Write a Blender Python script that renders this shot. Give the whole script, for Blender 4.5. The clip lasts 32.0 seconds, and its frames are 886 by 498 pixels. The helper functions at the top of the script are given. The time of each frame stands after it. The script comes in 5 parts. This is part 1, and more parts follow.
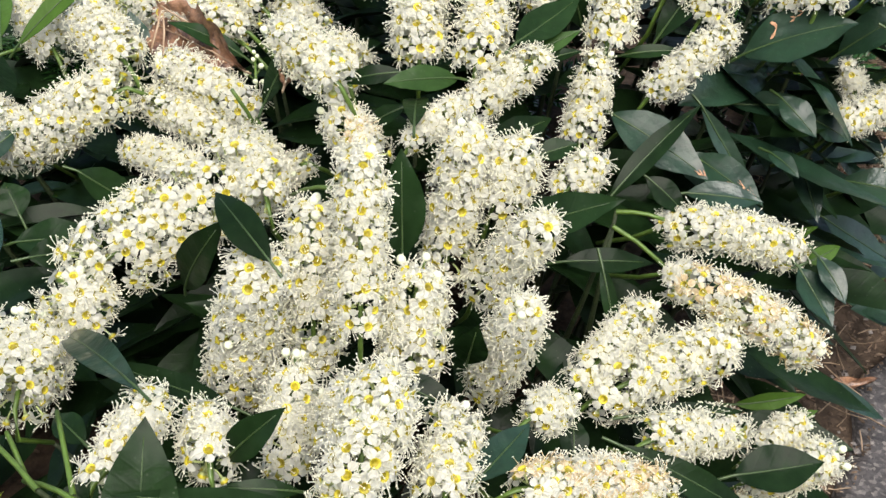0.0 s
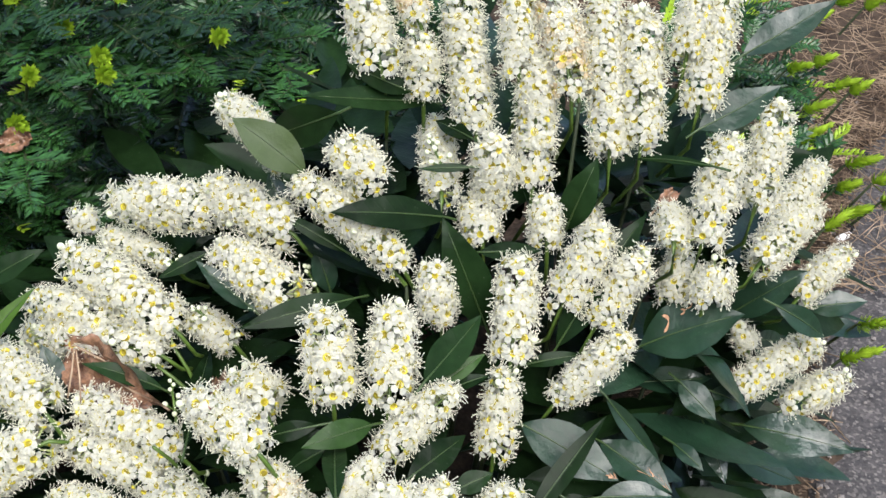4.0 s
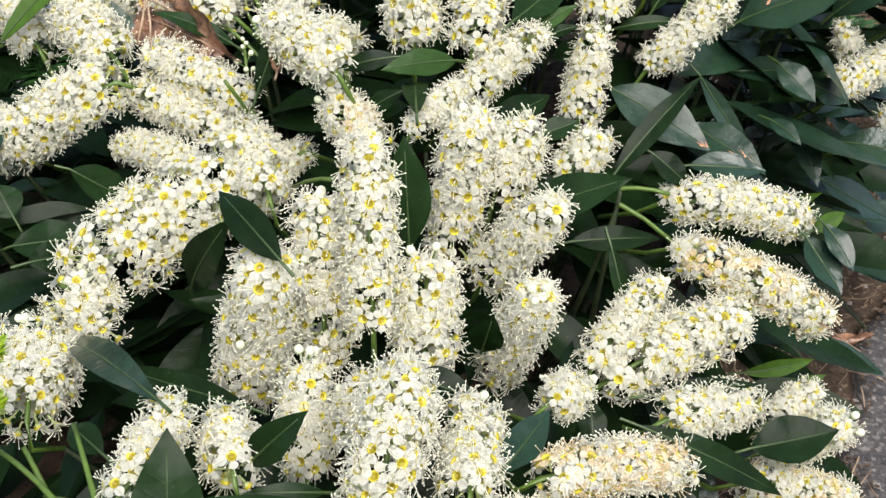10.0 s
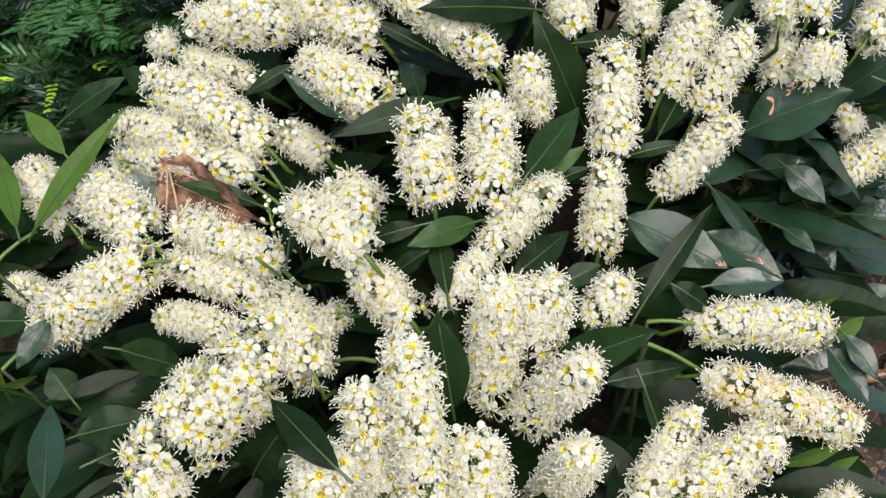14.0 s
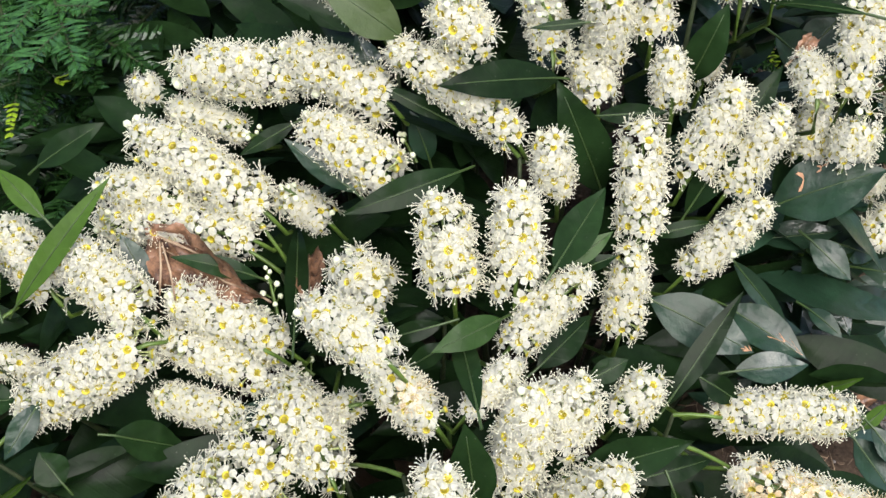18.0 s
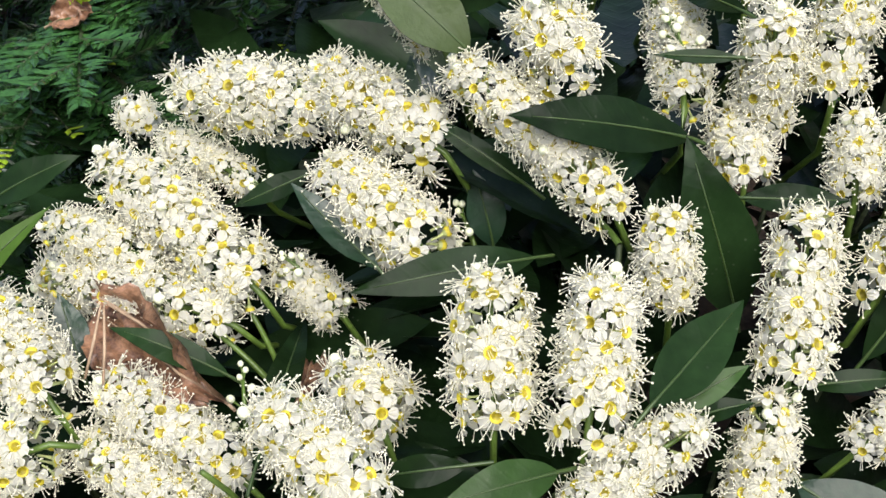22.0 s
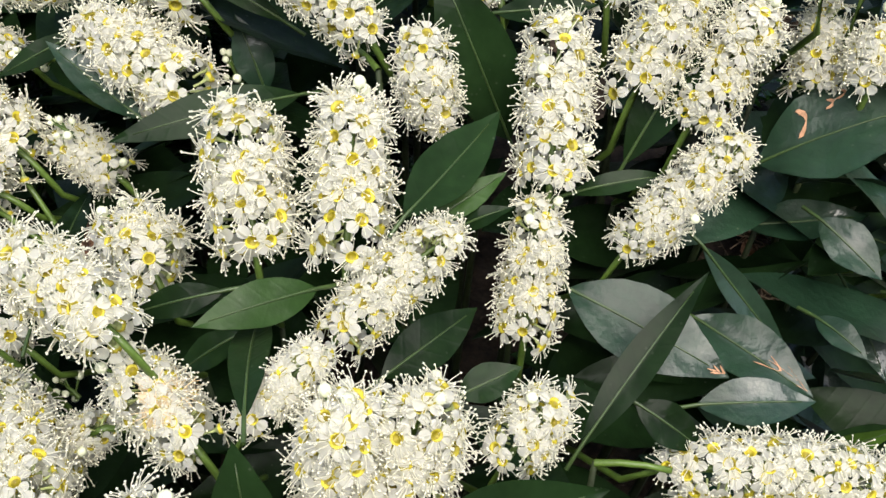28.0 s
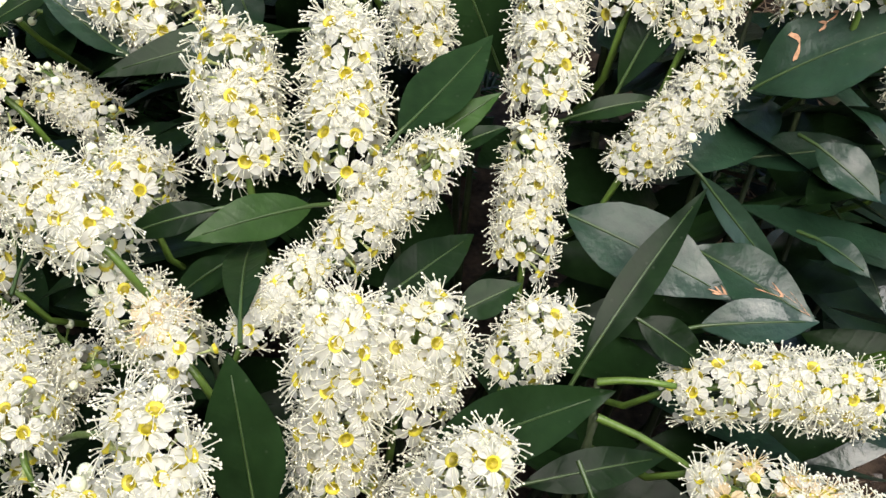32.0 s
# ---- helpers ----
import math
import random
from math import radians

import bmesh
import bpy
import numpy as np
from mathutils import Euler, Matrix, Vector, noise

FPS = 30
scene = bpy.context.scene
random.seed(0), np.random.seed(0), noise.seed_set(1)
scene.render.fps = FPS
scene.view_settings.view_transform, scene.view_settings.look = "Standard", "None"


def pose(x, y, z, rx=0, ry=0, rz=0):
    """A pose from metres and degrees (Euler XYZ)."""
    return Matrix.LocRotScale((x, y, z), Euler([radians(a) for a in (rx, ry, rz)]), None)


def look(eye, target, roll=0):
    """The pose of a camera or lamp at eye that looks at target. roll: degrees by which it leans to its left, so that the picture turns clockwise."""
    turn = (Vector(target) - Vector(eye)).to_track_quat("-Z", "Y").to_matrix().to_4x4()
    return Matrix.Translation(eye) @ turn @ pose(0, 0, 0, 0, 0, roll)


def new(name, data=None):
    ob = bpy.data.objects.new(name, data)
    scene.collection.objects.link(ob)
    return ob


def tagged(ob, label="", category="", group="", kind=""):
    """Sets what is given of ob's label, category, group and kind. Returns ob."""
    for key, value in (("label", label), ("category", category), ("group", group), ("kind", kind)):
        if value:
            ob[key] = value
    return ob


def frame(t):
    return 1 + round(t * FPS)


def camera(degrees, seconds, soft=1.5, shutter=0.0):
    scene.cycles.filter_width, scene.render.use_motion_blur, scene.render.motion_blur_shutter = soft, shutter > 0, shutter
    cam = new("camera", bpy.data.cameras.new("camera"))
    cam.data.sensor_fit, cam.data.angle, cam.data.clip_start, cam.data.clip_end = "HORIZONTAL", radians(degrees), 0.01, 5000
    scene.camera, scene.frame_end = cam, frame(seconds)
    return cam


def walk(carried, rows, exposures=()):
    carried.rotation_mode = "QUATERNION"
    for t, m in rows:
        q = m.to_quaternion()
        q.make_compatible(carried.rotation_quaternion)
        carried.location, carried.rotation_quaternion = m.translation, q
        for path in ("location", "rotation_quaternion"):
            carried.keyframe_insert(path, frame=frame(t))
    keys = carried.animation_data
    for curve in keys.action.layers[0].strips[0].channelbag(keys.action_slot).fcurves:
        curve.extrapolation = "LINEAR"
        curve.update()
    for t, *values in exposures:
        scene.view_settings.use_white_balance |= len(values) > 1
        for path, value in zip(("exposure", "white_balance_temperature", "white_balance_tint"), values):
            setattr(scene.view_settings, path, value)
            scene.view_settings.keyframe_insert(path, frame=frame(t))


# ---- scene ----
cam = camera(41.0, 32.0)
PATH = [
    (0, (-0.0503, -0.0566, 0.5470), (-0.0331, 0.4123, 0.1731), 5.60),
    (0.5, (-0.0440, -0.0605, 0.5583), (-0.0293, 0.4160, 0.1939), 4.61),
    (1, (-0.0410, -0.0583, 0.5711), (-0.0308, 0.4243, 0.2147), 3.93),
    (1.5, (-0.0463, -0.0551, 0.5862), (-0.0364, 0.4329, 0.2374), 4.24),
    (2, (-0.0505, -0.0521, 0.5894), (-0.0368, 0.4431, 0.2509), 4.46),
    (2.5, (-0.0565, -0.0422, 0.6065), (-0.0309, 0.4529, 0.2686), 4.61),
    (3, (-0.0556, -0.0163, 0.6349), (-0.0150, 0.4693, 0.2849), 4.39),
    (3.5, (-0.0548, 0.0287, 0.6762), (-0.0039, 0.4945, 0.3014), 3.75),
    (5.5, (-0.0387, 0.0332, 0.7053), (0.0150, 0.5006, 0.3329), 1.15),
    (6, (-0.0415, 0.0316, 0.6956), (0.0076, 0.4971, 0.3203), 0.77),
    (6.5, (-0.0371, 0.0253, 0.6884), (0.0053, 0.4851, 0.3052), 0.76),
    (7, (-0.0363, 0.0181, 0.6743), (0.0024, 0.4724, 0.2843), 1.10),
    (7.5, (-0.0376, 0.0078, 0.6649), (-0.0010, 0.4595, 0.2716), 1.61),
    (8, (-0.0356, 0.0029, 0.6599), (-0.0001, 0.4524, 0.2640), 2.12),
    (8.5, (-0.0360, -0.0021, 0.6574), (-0.0005, 0.4453, 0.2592), 2.87),
    (9, (-0.0350, -0.0161, 0.6316), (-0.0003, 0.4345, 0.2369), 3.61),
    (9.5, (-0.0370, -0.0272, 0.5777), (-0.0052, 0.4288, 0.1891), 4.04),
    (10, (-0.0674, -0.0427, 0.5546), (-0.0342, 0.4108, 0.1631), 4.27),
    (10.5, (-0.0555, -0.0424, 0.5395), (-0.0339, 0.4031, 0.1382), 2.84),
    (11, (-0.0442, -0.0494, 0.5421), (-0.0375, 0.3868, 0.1302), 0.60),
    (11.5, (-0.0360, -0.0541, 0.5449), (-0.0401, 0.3777, 0.1283), -1.14),
    (12, (-0.0309, -0.0524, 0.5543), (-0.0427, 0.3784, 0.1368), -2.52),
    (12.5, (-0.0271, -0.0470, 0.5613), (-0.0412, 0.3854, 0.1455), -3.17),
    (13, (-0.0269, -0.0491, 0.5713), (-0.0370, 0.3881, 0.1605), -3.27),
    (13.5, (-0.0301, -0.0244, 0.5945), (-0.0268, 0.4113, 0.1819), -3.19),
    (14, (-0.0738, 0.0202, 0.6567), (-0.0493, 0.4438, 0.2325), -2.84),
    (14.5, (-0.0988, 0.0906, 0.6850), (-0.0545, 0.4927, 0.2419), -1.35),
    (16.5, (-0.1565, 0.1764, 0.6894), (-0.0762, 0.5258, 0.2083), 3.20),
    (17, (-0.1458, 0.1640, 0.6977), (-0.0687, 0.5155, 0.2176), 2.98),
    (17.5, (-0.1323, 0.1501, 0.7031), (-0.0623, 0.5100, 0.2282), 2.38),
    (18, (-0.1113, 0.1262, 0.7053), (-0.0509, 0.4954, 0.2362), 1.64),
    (18.5, (-0.0977, 0.0944, 0.6875), (-0.0533, 0.4744, 0.2253), 0.15),
    (19, (-0.0842, 0.0845, 0.6920), (-0.0564, 0.4648, 0.2288), -0.50),
    (19.5, (-0.0752, 0.0842, 0.6976), (-0.0613, 0.4627, 0.2323), -0.59),
    (20, (-0.0589, 0.0798, 0.7034), (-0.0630, 0.4627, 0.2415), -1.28),
    (20.5, (-0.0666, 0.1503, 0.6142), (-0.0734, 0.5464, 0.1636), -0.20),
    (21, (-0.0730, 0.1917, 0.5684), (-0.0803, 0.6064, 0.1348), 0.68),
    (21.5, (-0.0726, 0.2169, 0.5402), (-0.0801, 0.6523, 0.1274), 1.32),
    (22, (-0.0686, 0.2104, 0.5358), (-0.0711, 0.6651, 0.1443), 2.25),
    (22.5, (-0.0684, 0.2075, 0.5293), (-0.0653, 0.6695, 0.1465), 2.90),
    (23, (-0.0662, 0.2093, 0.5304), (-0.0603, 0.6684, 0.1442), 3.16),
    (23.5, (-0.0654, 0.2083, 0.5265), (-0.0586, 0.6624, 0.1344), 3.07),
    (24, (-0.0626, 0.2070, 0.5240), (-0.0583, 0.6543, 0.1242), 2.62),
    (24.5, (-0.0617, 0.2050, 0.5202), (-0.0602, 0.6443, 0.1115), 2.15),
    (25, (-0.0635, 0.2020, 0.5137), (-0.0618, 0.6325, 0.0959), 2.07),
    (25.5, (-0.0608, 0.1977, 0.5048), (-0.0595, 0.6197, 0.0783), 1.80),
    (27.5, (-0.0208, 0.1810, 0.4967), (0.0049, 0.6101, 0.0782), -0.15),
    (28, (-0.0174, 0.1848, 0.5051), (0.0194, 0.6226, 0.0964), 0.56),
    (28.5, (-0.0184, 0.1844, 0.5097), (0.0285, 0.6385, 0.1204), 1.19),
    (29, (-0.0193, 0.1844, 0.5107), (0.0336, 0.6534, 0.1402), 1.64),
    (29.5, (-0.0232, 0.1839, 0.5124), (0.0324, 0.6647, 0.1578), 1.90),
    (30, (-0.0248, 0.1844, 0.5140), (0.0319, 0.6703, 0.1665), 2.05),
    (30.5, (-0.0228, 0.1812, 0.5089), (0.0338, 0.6692, 0.1645), 1.50),
    (31, (-0.0222, 0.1741, 0.4973), (0.0338, 0.6576, 0.1465), 1.02),
    (31.5, (-0.0261, 0.1648, 0.4784), (0.0271, 0.6358, 0.1107), 0.62),
    (32, (-0.0221, 0.1625, 0.4722), (0.0227, 0.6170, 0.0830), -0.08),
]
TONE = [(0, 0.90, 6550, 12), (3, 0.83, 6400, 12), (6, 0.89, 5800, 14), (9, 0.86, 6150, 12), (11, 0.94, 6600, 13), (13, 0.95, 6600, 13),
        (14, 0.80, 6500, 13), (18, 0.85, 6400, 13), (23, 0.83, 6450, 14), (28, 0.77, 6550, 13), (30, 0.90, 6400, 13), (32, 0.84, 6550, 13)]
walk(cam, [(t, look(eye, target, roll)) for t, eye, target, roll in PATH], TONE)

# the world: an overcast day after rain
world = bpy.data.worlds.new("sky")
scene.world = world
world.use_nodes = True
wn = world.node_tree.nodes
sky = wn.new("ShaderNodeTexSky")
sky.sky_type, sky.sun_disc = "NISHITA", False
sky.sun_elevation, sky.sun_rotation = radians(60), radians(167)
sky.dust_density, sky.air_density, sky.ozone_density = 3.0, 1.0, 1.0
wn["Background"].inputs["Strength"].default_value = 0.125
world.node_tree.links.new(sky.outputs[0], wn["Background"].inputs["Color"])
sun_data = bpy.data.lights.new("sun", "SUN")
sun_data.energy, sun_data.angle, sun_data.color = 2.98, radians(60), (1.0, 0.975, 0.935)
sun = new("sun", sun_data)
sun.matrix_world = look((0.4, -1.35, 3.2), (0, 0.4, 0.2))


# ---- materials ----
def material(name, colour, rough=0.6, spec=0.5, vary=0.25, scale=60.0, bump=0.0, bump_scale=300.0, second=None, coat=0.0, per_object=0.0, trans=0.0):
    """A surface whose colour wanders between two tones at two sizes, with fine relief."""
    m = bpy.data.materials.new(name)
    m.use_nodes = True
    n, l = m.node_tree.nodes, m.node_tree.links
    b = n["Principled BSDF"]
    b.inputs["Roughness"].default_value = rough
    b.inputs["Specular IOR Level"].default_value = spec
    b.inputs["Coat Weight"].default_value = coat
    b.inputs["Coat Roughness"].default_value = 0.12
    geo = n.new("ShaderNodeTexCoord")
    one, two = n.new("ShaderNodeTexNoise"), n.new("ShaderNodeTexNoise")
    one.inputs["Scale"].default_value, two.inputs["Scale"].default_value = scale, scale * 7
    one.inputs["Detail"].default_value = two.inputs["Detail"].default_value = 3
    for t in (one, two):
        l.new(geo.outputs["Object"], t.inputs["Vector"])
    mix = n.new("ShaderNodeMath")
    mix.operation = "MULTIPLY_ADD"
    l.new(two.outputs["Fac"], mix.inputs[0])
    mix.inputs[1].default_value = 0.4
    l.new(one.outputs["Fac"], mix.inputs[2])
    ramp = n.new("ShaderNodeValToRGB")
    dark = [c * (1 - vary) for c in colour]
    light = second or [min(1, c * (1 + vary)) for c in colour]
    ramp.color_ramp.elements[0].position, ramp.color_ramp.elements[1].position = 0.5, 0.9
    ramp.color_ramp.elements[0].color, ramp.color_ramp.elements[1].color = (*dark, 1), (*light, 1)
    l.new(mix.outputs[0], ramp.inputs["Fac"])
    out = ramp.outputs["Color"]
    if per_object:
        info, hue = n.new("ShaderNodeObjectInfo"), n.new("ShaderNodeHueSaturation")
        span = n.new("ShaderNodeMapRange")
        span.inputs["To Min"].default_value, span.inputs["To Max"].default_value = 1 - per_object, 1 + per_object
        l.new(info.outputs["Random"], span.inputs["Value"])
        l.new(span.outputs["Result"], hue.inputs["Value"])
        l.new(out, hue.inputs["Color"])
        out = hue.outputs["Color"]
    l.new(out, b.inputs["Base Color"])
    if bump:
        fine, bp = n.new("ShaderNodeTexNoise"), n.new("ShaderNodeBump")
        fine.inputs["Scale"].default_value, fine.inputs["Detail"].default_value = bump_scale, 4
        l.new(geo.outputs["Object"], fine.inputs["Vector"])
        bp.inputs["Strength"].default_value, bp.inputs["Distance"].default_value = bump, 0.002
        l.new(fine.outputs["Fac"], bp.inputs["Height"])
        l.new(bp.outputs["Normal"], b.inputs["Normal"])
        l.new(bp.outputs["Normal"], b.inputs["Coat Normal"])
    if trans:
        tr, add = n.new("ShaderNodeBsdfTranslucent"), n.new("ShaderNodeMixShader")
        l.new(out, tr.inputs["Color"])
        add.inputs["Fac"].default_value = trans
        l.new(b.outputs[0], add.inputs[1])
        l.new(tr.outputs[0], add.inputs[2])
        l.new(add.outputs[0], n["Material Output"].inputs["Surface"])
    return m


PETAL = material("petal", (0.85, 0.85, 0.765), 0.6, 0.2, 0.05, 200, trans=0.55)
STAMEN = material("stamen", (0.83, 0.82, 0.68), 0.6, 0.3, 0.05, 300, trans=0.4)
ANTHER = material("anther", (0.78, 0.76, 0.60), 0.7, 0.2, 0.08, 300)
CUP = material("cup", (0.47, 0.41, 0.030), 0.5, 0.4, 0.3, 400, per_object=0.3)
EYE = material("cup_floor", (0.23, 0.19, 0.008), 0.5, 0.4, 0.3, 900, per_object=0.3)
BUFF_PETAL = material("faded_petal", (0.66, 0.50, 0.27), 0.6, 0.3, 0.2, 200, second=(0.78, 0.70, 0.50), trans=0.2)
BUFF_STAMEN = material("faded_stamen", (0.72, 0.57, 0.33), 0.6, 0.2, 0.2, 300, trans=0.1)
GREEN_STEM = material("green_stem", (0.075, 0.13, 0.02), 0.4, 0.5, 0.25, 150, bump=0.2)
SHOOT = material("shoot", (0.026, 0.038, 0.014), 0.6, 0.3, 0.4, 90, bump=0.4)
PALE_STALK = material("pale_stalk", (0.42, 0.48, 0.20), 0.5, 0.3, 0.2, 300, trans=0.1)
BARK = material("bark", (0.022, 0.016, 0.011), 0.8, 0.3, 0.4, 120, bump=0.6)
LEAF = material("laurel_leaf", (0.0080, 0.0200, 0.0058), 0.30, 0.08, 0.4, 38, bump=0.3, bump_scale=75, coat=0.02, per_object=0.35)
SHINY_LEAF = material("wet_leaf", (0.0110, 0.031, 0.0150), 0.42, 0.28, 0.35, 40, bump=0.45, bump_scale=130)
SHINY_LEAF.node_tree.nodes["Principled BSDF"].inputs["Coat Roughness"].default_value = 0.09
OLIVE_LEAF = material("leaf_underside", (0.034, 0.058, 0.012), 0.55, 0.4, 0.15, 45, bump=0.15, bump_scale=400)
GREEN_LEAF = material("green_leaf", (0.022, 0.052, 0.010), 0.35, 0.15, 0.25, 45, bump=0.25, bump_scale=120, per_object=0.2)
FRESH_LEAF = material("fresh_leaf", (0.050, 0.105, 0.014), 0.45, 0.15, 0.2, 45, bump=0.2, bump_scale=200, trans=0.2)


def add_wet_patches(m, most):
    """A film of water that lies on parts of the leaf."""
    n, l = m.node_tree.nodes, m.node_tree.links
    geo, wide, span = n.new("ShaderNodeTexCoord"), n.new("ShaderNodeTexNoise"), n.new("ShaderNodeMapRange")
    info, move = n.new("ShaderNodeObjectInfo"), n.new("ShaderNodeVectorMath")
    move.inputs[1].default_value = (0.37, 0.11, 0.23)
    move.operation = "MULTIPLY_ADD"
    l.new(info.outputs["Random"], move.inputs[0])
    l.new(geo.outputs["Object"], move.inputs[2])
    l.new(move.outputs[0], wide.inputs["Vector"])
    wide.inputs["Scale"].default_value, wide.inputs["Detail"].default_value = 26, 5
    span.inputs["From Min"].default_value, span.inputs["From Max"].default_value = 0.44, 0.62
    span.inputs["To Min"].default_value, span.inputs["To Max"].default_value = 0.08, most
    l.new(wide.outputs["Fac"], span.inputs["Value"])
    l.new(span.outputs["Result"], n["Principled BSDF"].inputs["Coat Weight"])


def add_veins(m, strength):
    """Side veins that run out from the midrib, and pale specks of water and dust."""
    n, l = m.node_tree.nodes, m.node_tree.links
    b = n["Principled BSDF"]
    geo, split = n.new("ShaderNodeTexCoord"), n.new("ShaderNodeSeparateXYZ")
    l.new(geo.outputs["Object"], split.inputs[0])

    def calc(op, a, c):
        k = n.new("ShaderNodeMath")
        k.operation = op
        for i, v in enumerate((a, c)):
            if isinstance(v, (int, float)):
                k.inputs[i].default_value = v
            elif v is not None:
                l.new(v, k.inputs[i])
        return k.outputs[0]

    reach = calc("MULTIPLY", calc("ABSOLUTE", split.outputs["X"], None), 0.75)
    wave = calc("SINE", calc("MULTIPLY", calc("SUBTRACT", split.outputs["Y"], reach), 880.0), None)
    vein = calc("POWER", calc("MAXIMUM", wave, 0.0), 8.0)
    bump = n.new("ShaderNodeBump")
    bump.inputs["Strength"].default_value, bump.inputs["Distance"].default_value = strength, 0.0012
    l.new(vein, bump.inputs["Height"])
    old = b.inputs["Normal"].links[0].from_socket
    l.new(old, bump.inputs["Normal"])
    l.new(bump.outputs["Normal"], b.inputs["Normal"])
    l.new(bump.outputs["Normal"], b.inputs["Coat Normal"])
    base = b.inputs["Base Color"].links[0].from_socket
    specks, ramp, mix = n.new("ShaderNodeTexVoronoi"), n.new("ShaderNodeValToRGB"), n.new("ShaderNodeMix")
    specks.inputs["Scale"].default_value = 260
    l.new(geo.outputs["Object"], specks.inputs["Vector"])
    ramp.color_ramp.elements[0].position, ramp.color_ramp.elements[1].position = 0.06, 0.16
    ramp.color_ramp.elements[0].color, ramp.color_ramp.elements[1].color = (0.25, 0.25, 0.25, 1), (0, 0, 0, 1)
    l.new(specks.outputs["Distance"], ramp.inputs["Fac"])
    mix.data_type = "RGBA"
    mix.inputs["B"].default_value = (0.16, 0.18, 0.13, 1)
    wide = n.new("ShaderNodeTexNoise")
    wide.inputs["Scale"].default_value = 35
    l.new(geo.outputs["Object"], wide.inputs["Vector"])
    l.new(calc("MULTIPLY", ramp.outputs["Color"], calc("MAXIMUM", calc("MULTIPLY", calc("SUBTRACT", wide.outputs["Fac"], 0.47), 5.0), 0.0)), mix.inputs["Factor"])
    l.new(base, mix.inputs["A"])
    l.new(mix.outputs["Result"], b.inputs["Base Color"])


add_wet_patches(SHINY_LEAF, 0.74)
add_veins(LEAF, 0.05)
add_veins(SHINY_LEAF, 0.03)
add_veins(FRESH_LEAF, 0.1)
add_veins(GREEN_LEAF, 0.06)
RIB = material("leaf_rib", (0.036, 0.066, 0.016), 0.4, 0.5, 0.2, 120)
SCAR = material("leaf_scar", (0.40, 0.22, 0.12), 0.7, 0.3, 0.35, 300, bump=0.4)
DRY = material("dry_leaf", (0.085, 0.034, 0.018), 0.4, 0.4, 0.6, 130, bump=1.0, bump_scale=160, second=(0.33, 0.18, 0.10), coat=0.35)
BUD = material("bud", (0.70, 0.74, 0.52), 0.45, 0.4, 0.1, 300)
YEW = material("yew_needle", (0.0155, 0.047, 0.0105), 0.26, 0.42, 0.5, 200, coat=0.05, per_object=0.75)
YEW_NEW = material("yew_new_needle", (0.36, 0.53, 0.03), 0.45, 0.4, 0.25, 200, trans=0.35)
SOIL = material("soil", (0.050, 0.036, 0.025), 0.9, 0.2, 0.6, 45, bump=1.0, bump_scale=120, second=(0.105, 0.074, 0.050))
ASPHALT = material("asphalt", (0.062, 0.057, 0.056), 0.7, 0.4, 0.5, 60, bump=1.0, bump_scale=150, second=(0.10, 0.09, 0.085))


def add_chips(m, scale):
    """Mixes light and dark stone chips into a ground colour."""
    n, l = m.node_tree.nodes, m.node_tree.links
    b = n["Principled BSDF"]
    old = b.inputs["Base Color"].links[0].from_socket
    geo, cells, ramp, mix = n.new("ShaderNodeTexCoord"), n.new("ShaderNodeTexVoronoi"), n.new("ShaderNodeValToRGB"), n.new("ShaderNodeMix")
    cells.inputs["Scale"].default_value = scale
    l.new(geo.outputs["Object"], cells.inputs["Vector"])
    split = n.new("ShaderNodeSeparateColor")
    l.new(cells.outputs["Color"], split.inputs["Color"])
    e = ramp.color_ramp.elements
    e[0].position, e[1].position = 0.0, 1.0
    e[0].color, e[1].color = (0.018, 0.018, 0.019, 1), (0.26, 0.24, 0.21, 1)
    mid = e.new(0.7)
    mid.color = (0.065, 0.06, 0.057, 1)
    l.new(split.outputs["Red"], ramp.inputs["Fac"])
    mix.data_type = "RGBA"
    mix.inputs["Factor"].default_value = 0.5
    l.new(old, mix.inputs["A"])
    l.new(ramp.outputs["Color"], mix.inputs["B"])
    l.new(mix.outputs["Result"], b.inputs["Base Color"])


add_chips(ASPHALT, 440)
STONE = material("grit", (0.17, 0.155, 0.14), 0.8, 0.3, 0.3, 200, per_object=0.4)
STRAW = material("pine_straw", (0.17, 0.105, 0.06), 0.7, 0.3, 0.5, 30, second=(0.42, 0.31, 0.20))
# dark surface of the unseen wall added to block low sky
SKY_BLOCK = material("wall", (0.10, 0.09, 0.08), 0.85, 0.3, 0.3, 6, bump=0.5, bump_scale=60)
CHIP = material("bark_chip", (0.05, 0.033, 0.022), 0.85, 0.3, 0.6, 45, second=(0.19, 0.135, 0.09), bump=0.4)
PAPER = material("butt_paper", (0.75, 0.74, 0.70), 0.8, 0.2, 0.1, 300, bump=0.2)


# ---- builders ----
def part(name, bm, mats, parent=None, label="", smooth=True):
    """Links a bmesh as one mesh object under a thing or a part."""
    me = bpy.data.meshes.new(name)
    bm.to_mesh(me)
    bm.free()
    for m in mats if isinstance(mats, (list, tuple)) else [mats]:
        me.materials.append(m)
    if smooth:
        me.polygons.foreach_set("use_smooth", [True] * len(me.polygons))
    ob = new(name, me)
    ob.parent = parent
    if label:
        tagged(ob, label)
    return ob


def raw_mesh(name, verts, faces, mats, index=None, smooth=True):
    me = bpy.data.meshes.new(name)
    me.from_pydata(verts, [], faces)
    for m in mats:
        me.materials.append(m)
    if index is not None:
        me.polygons.foreach_set("material_index", index)
    me.polygons.foreach_set("use_smooth", [smooth] * len(me.polygons))
    return me


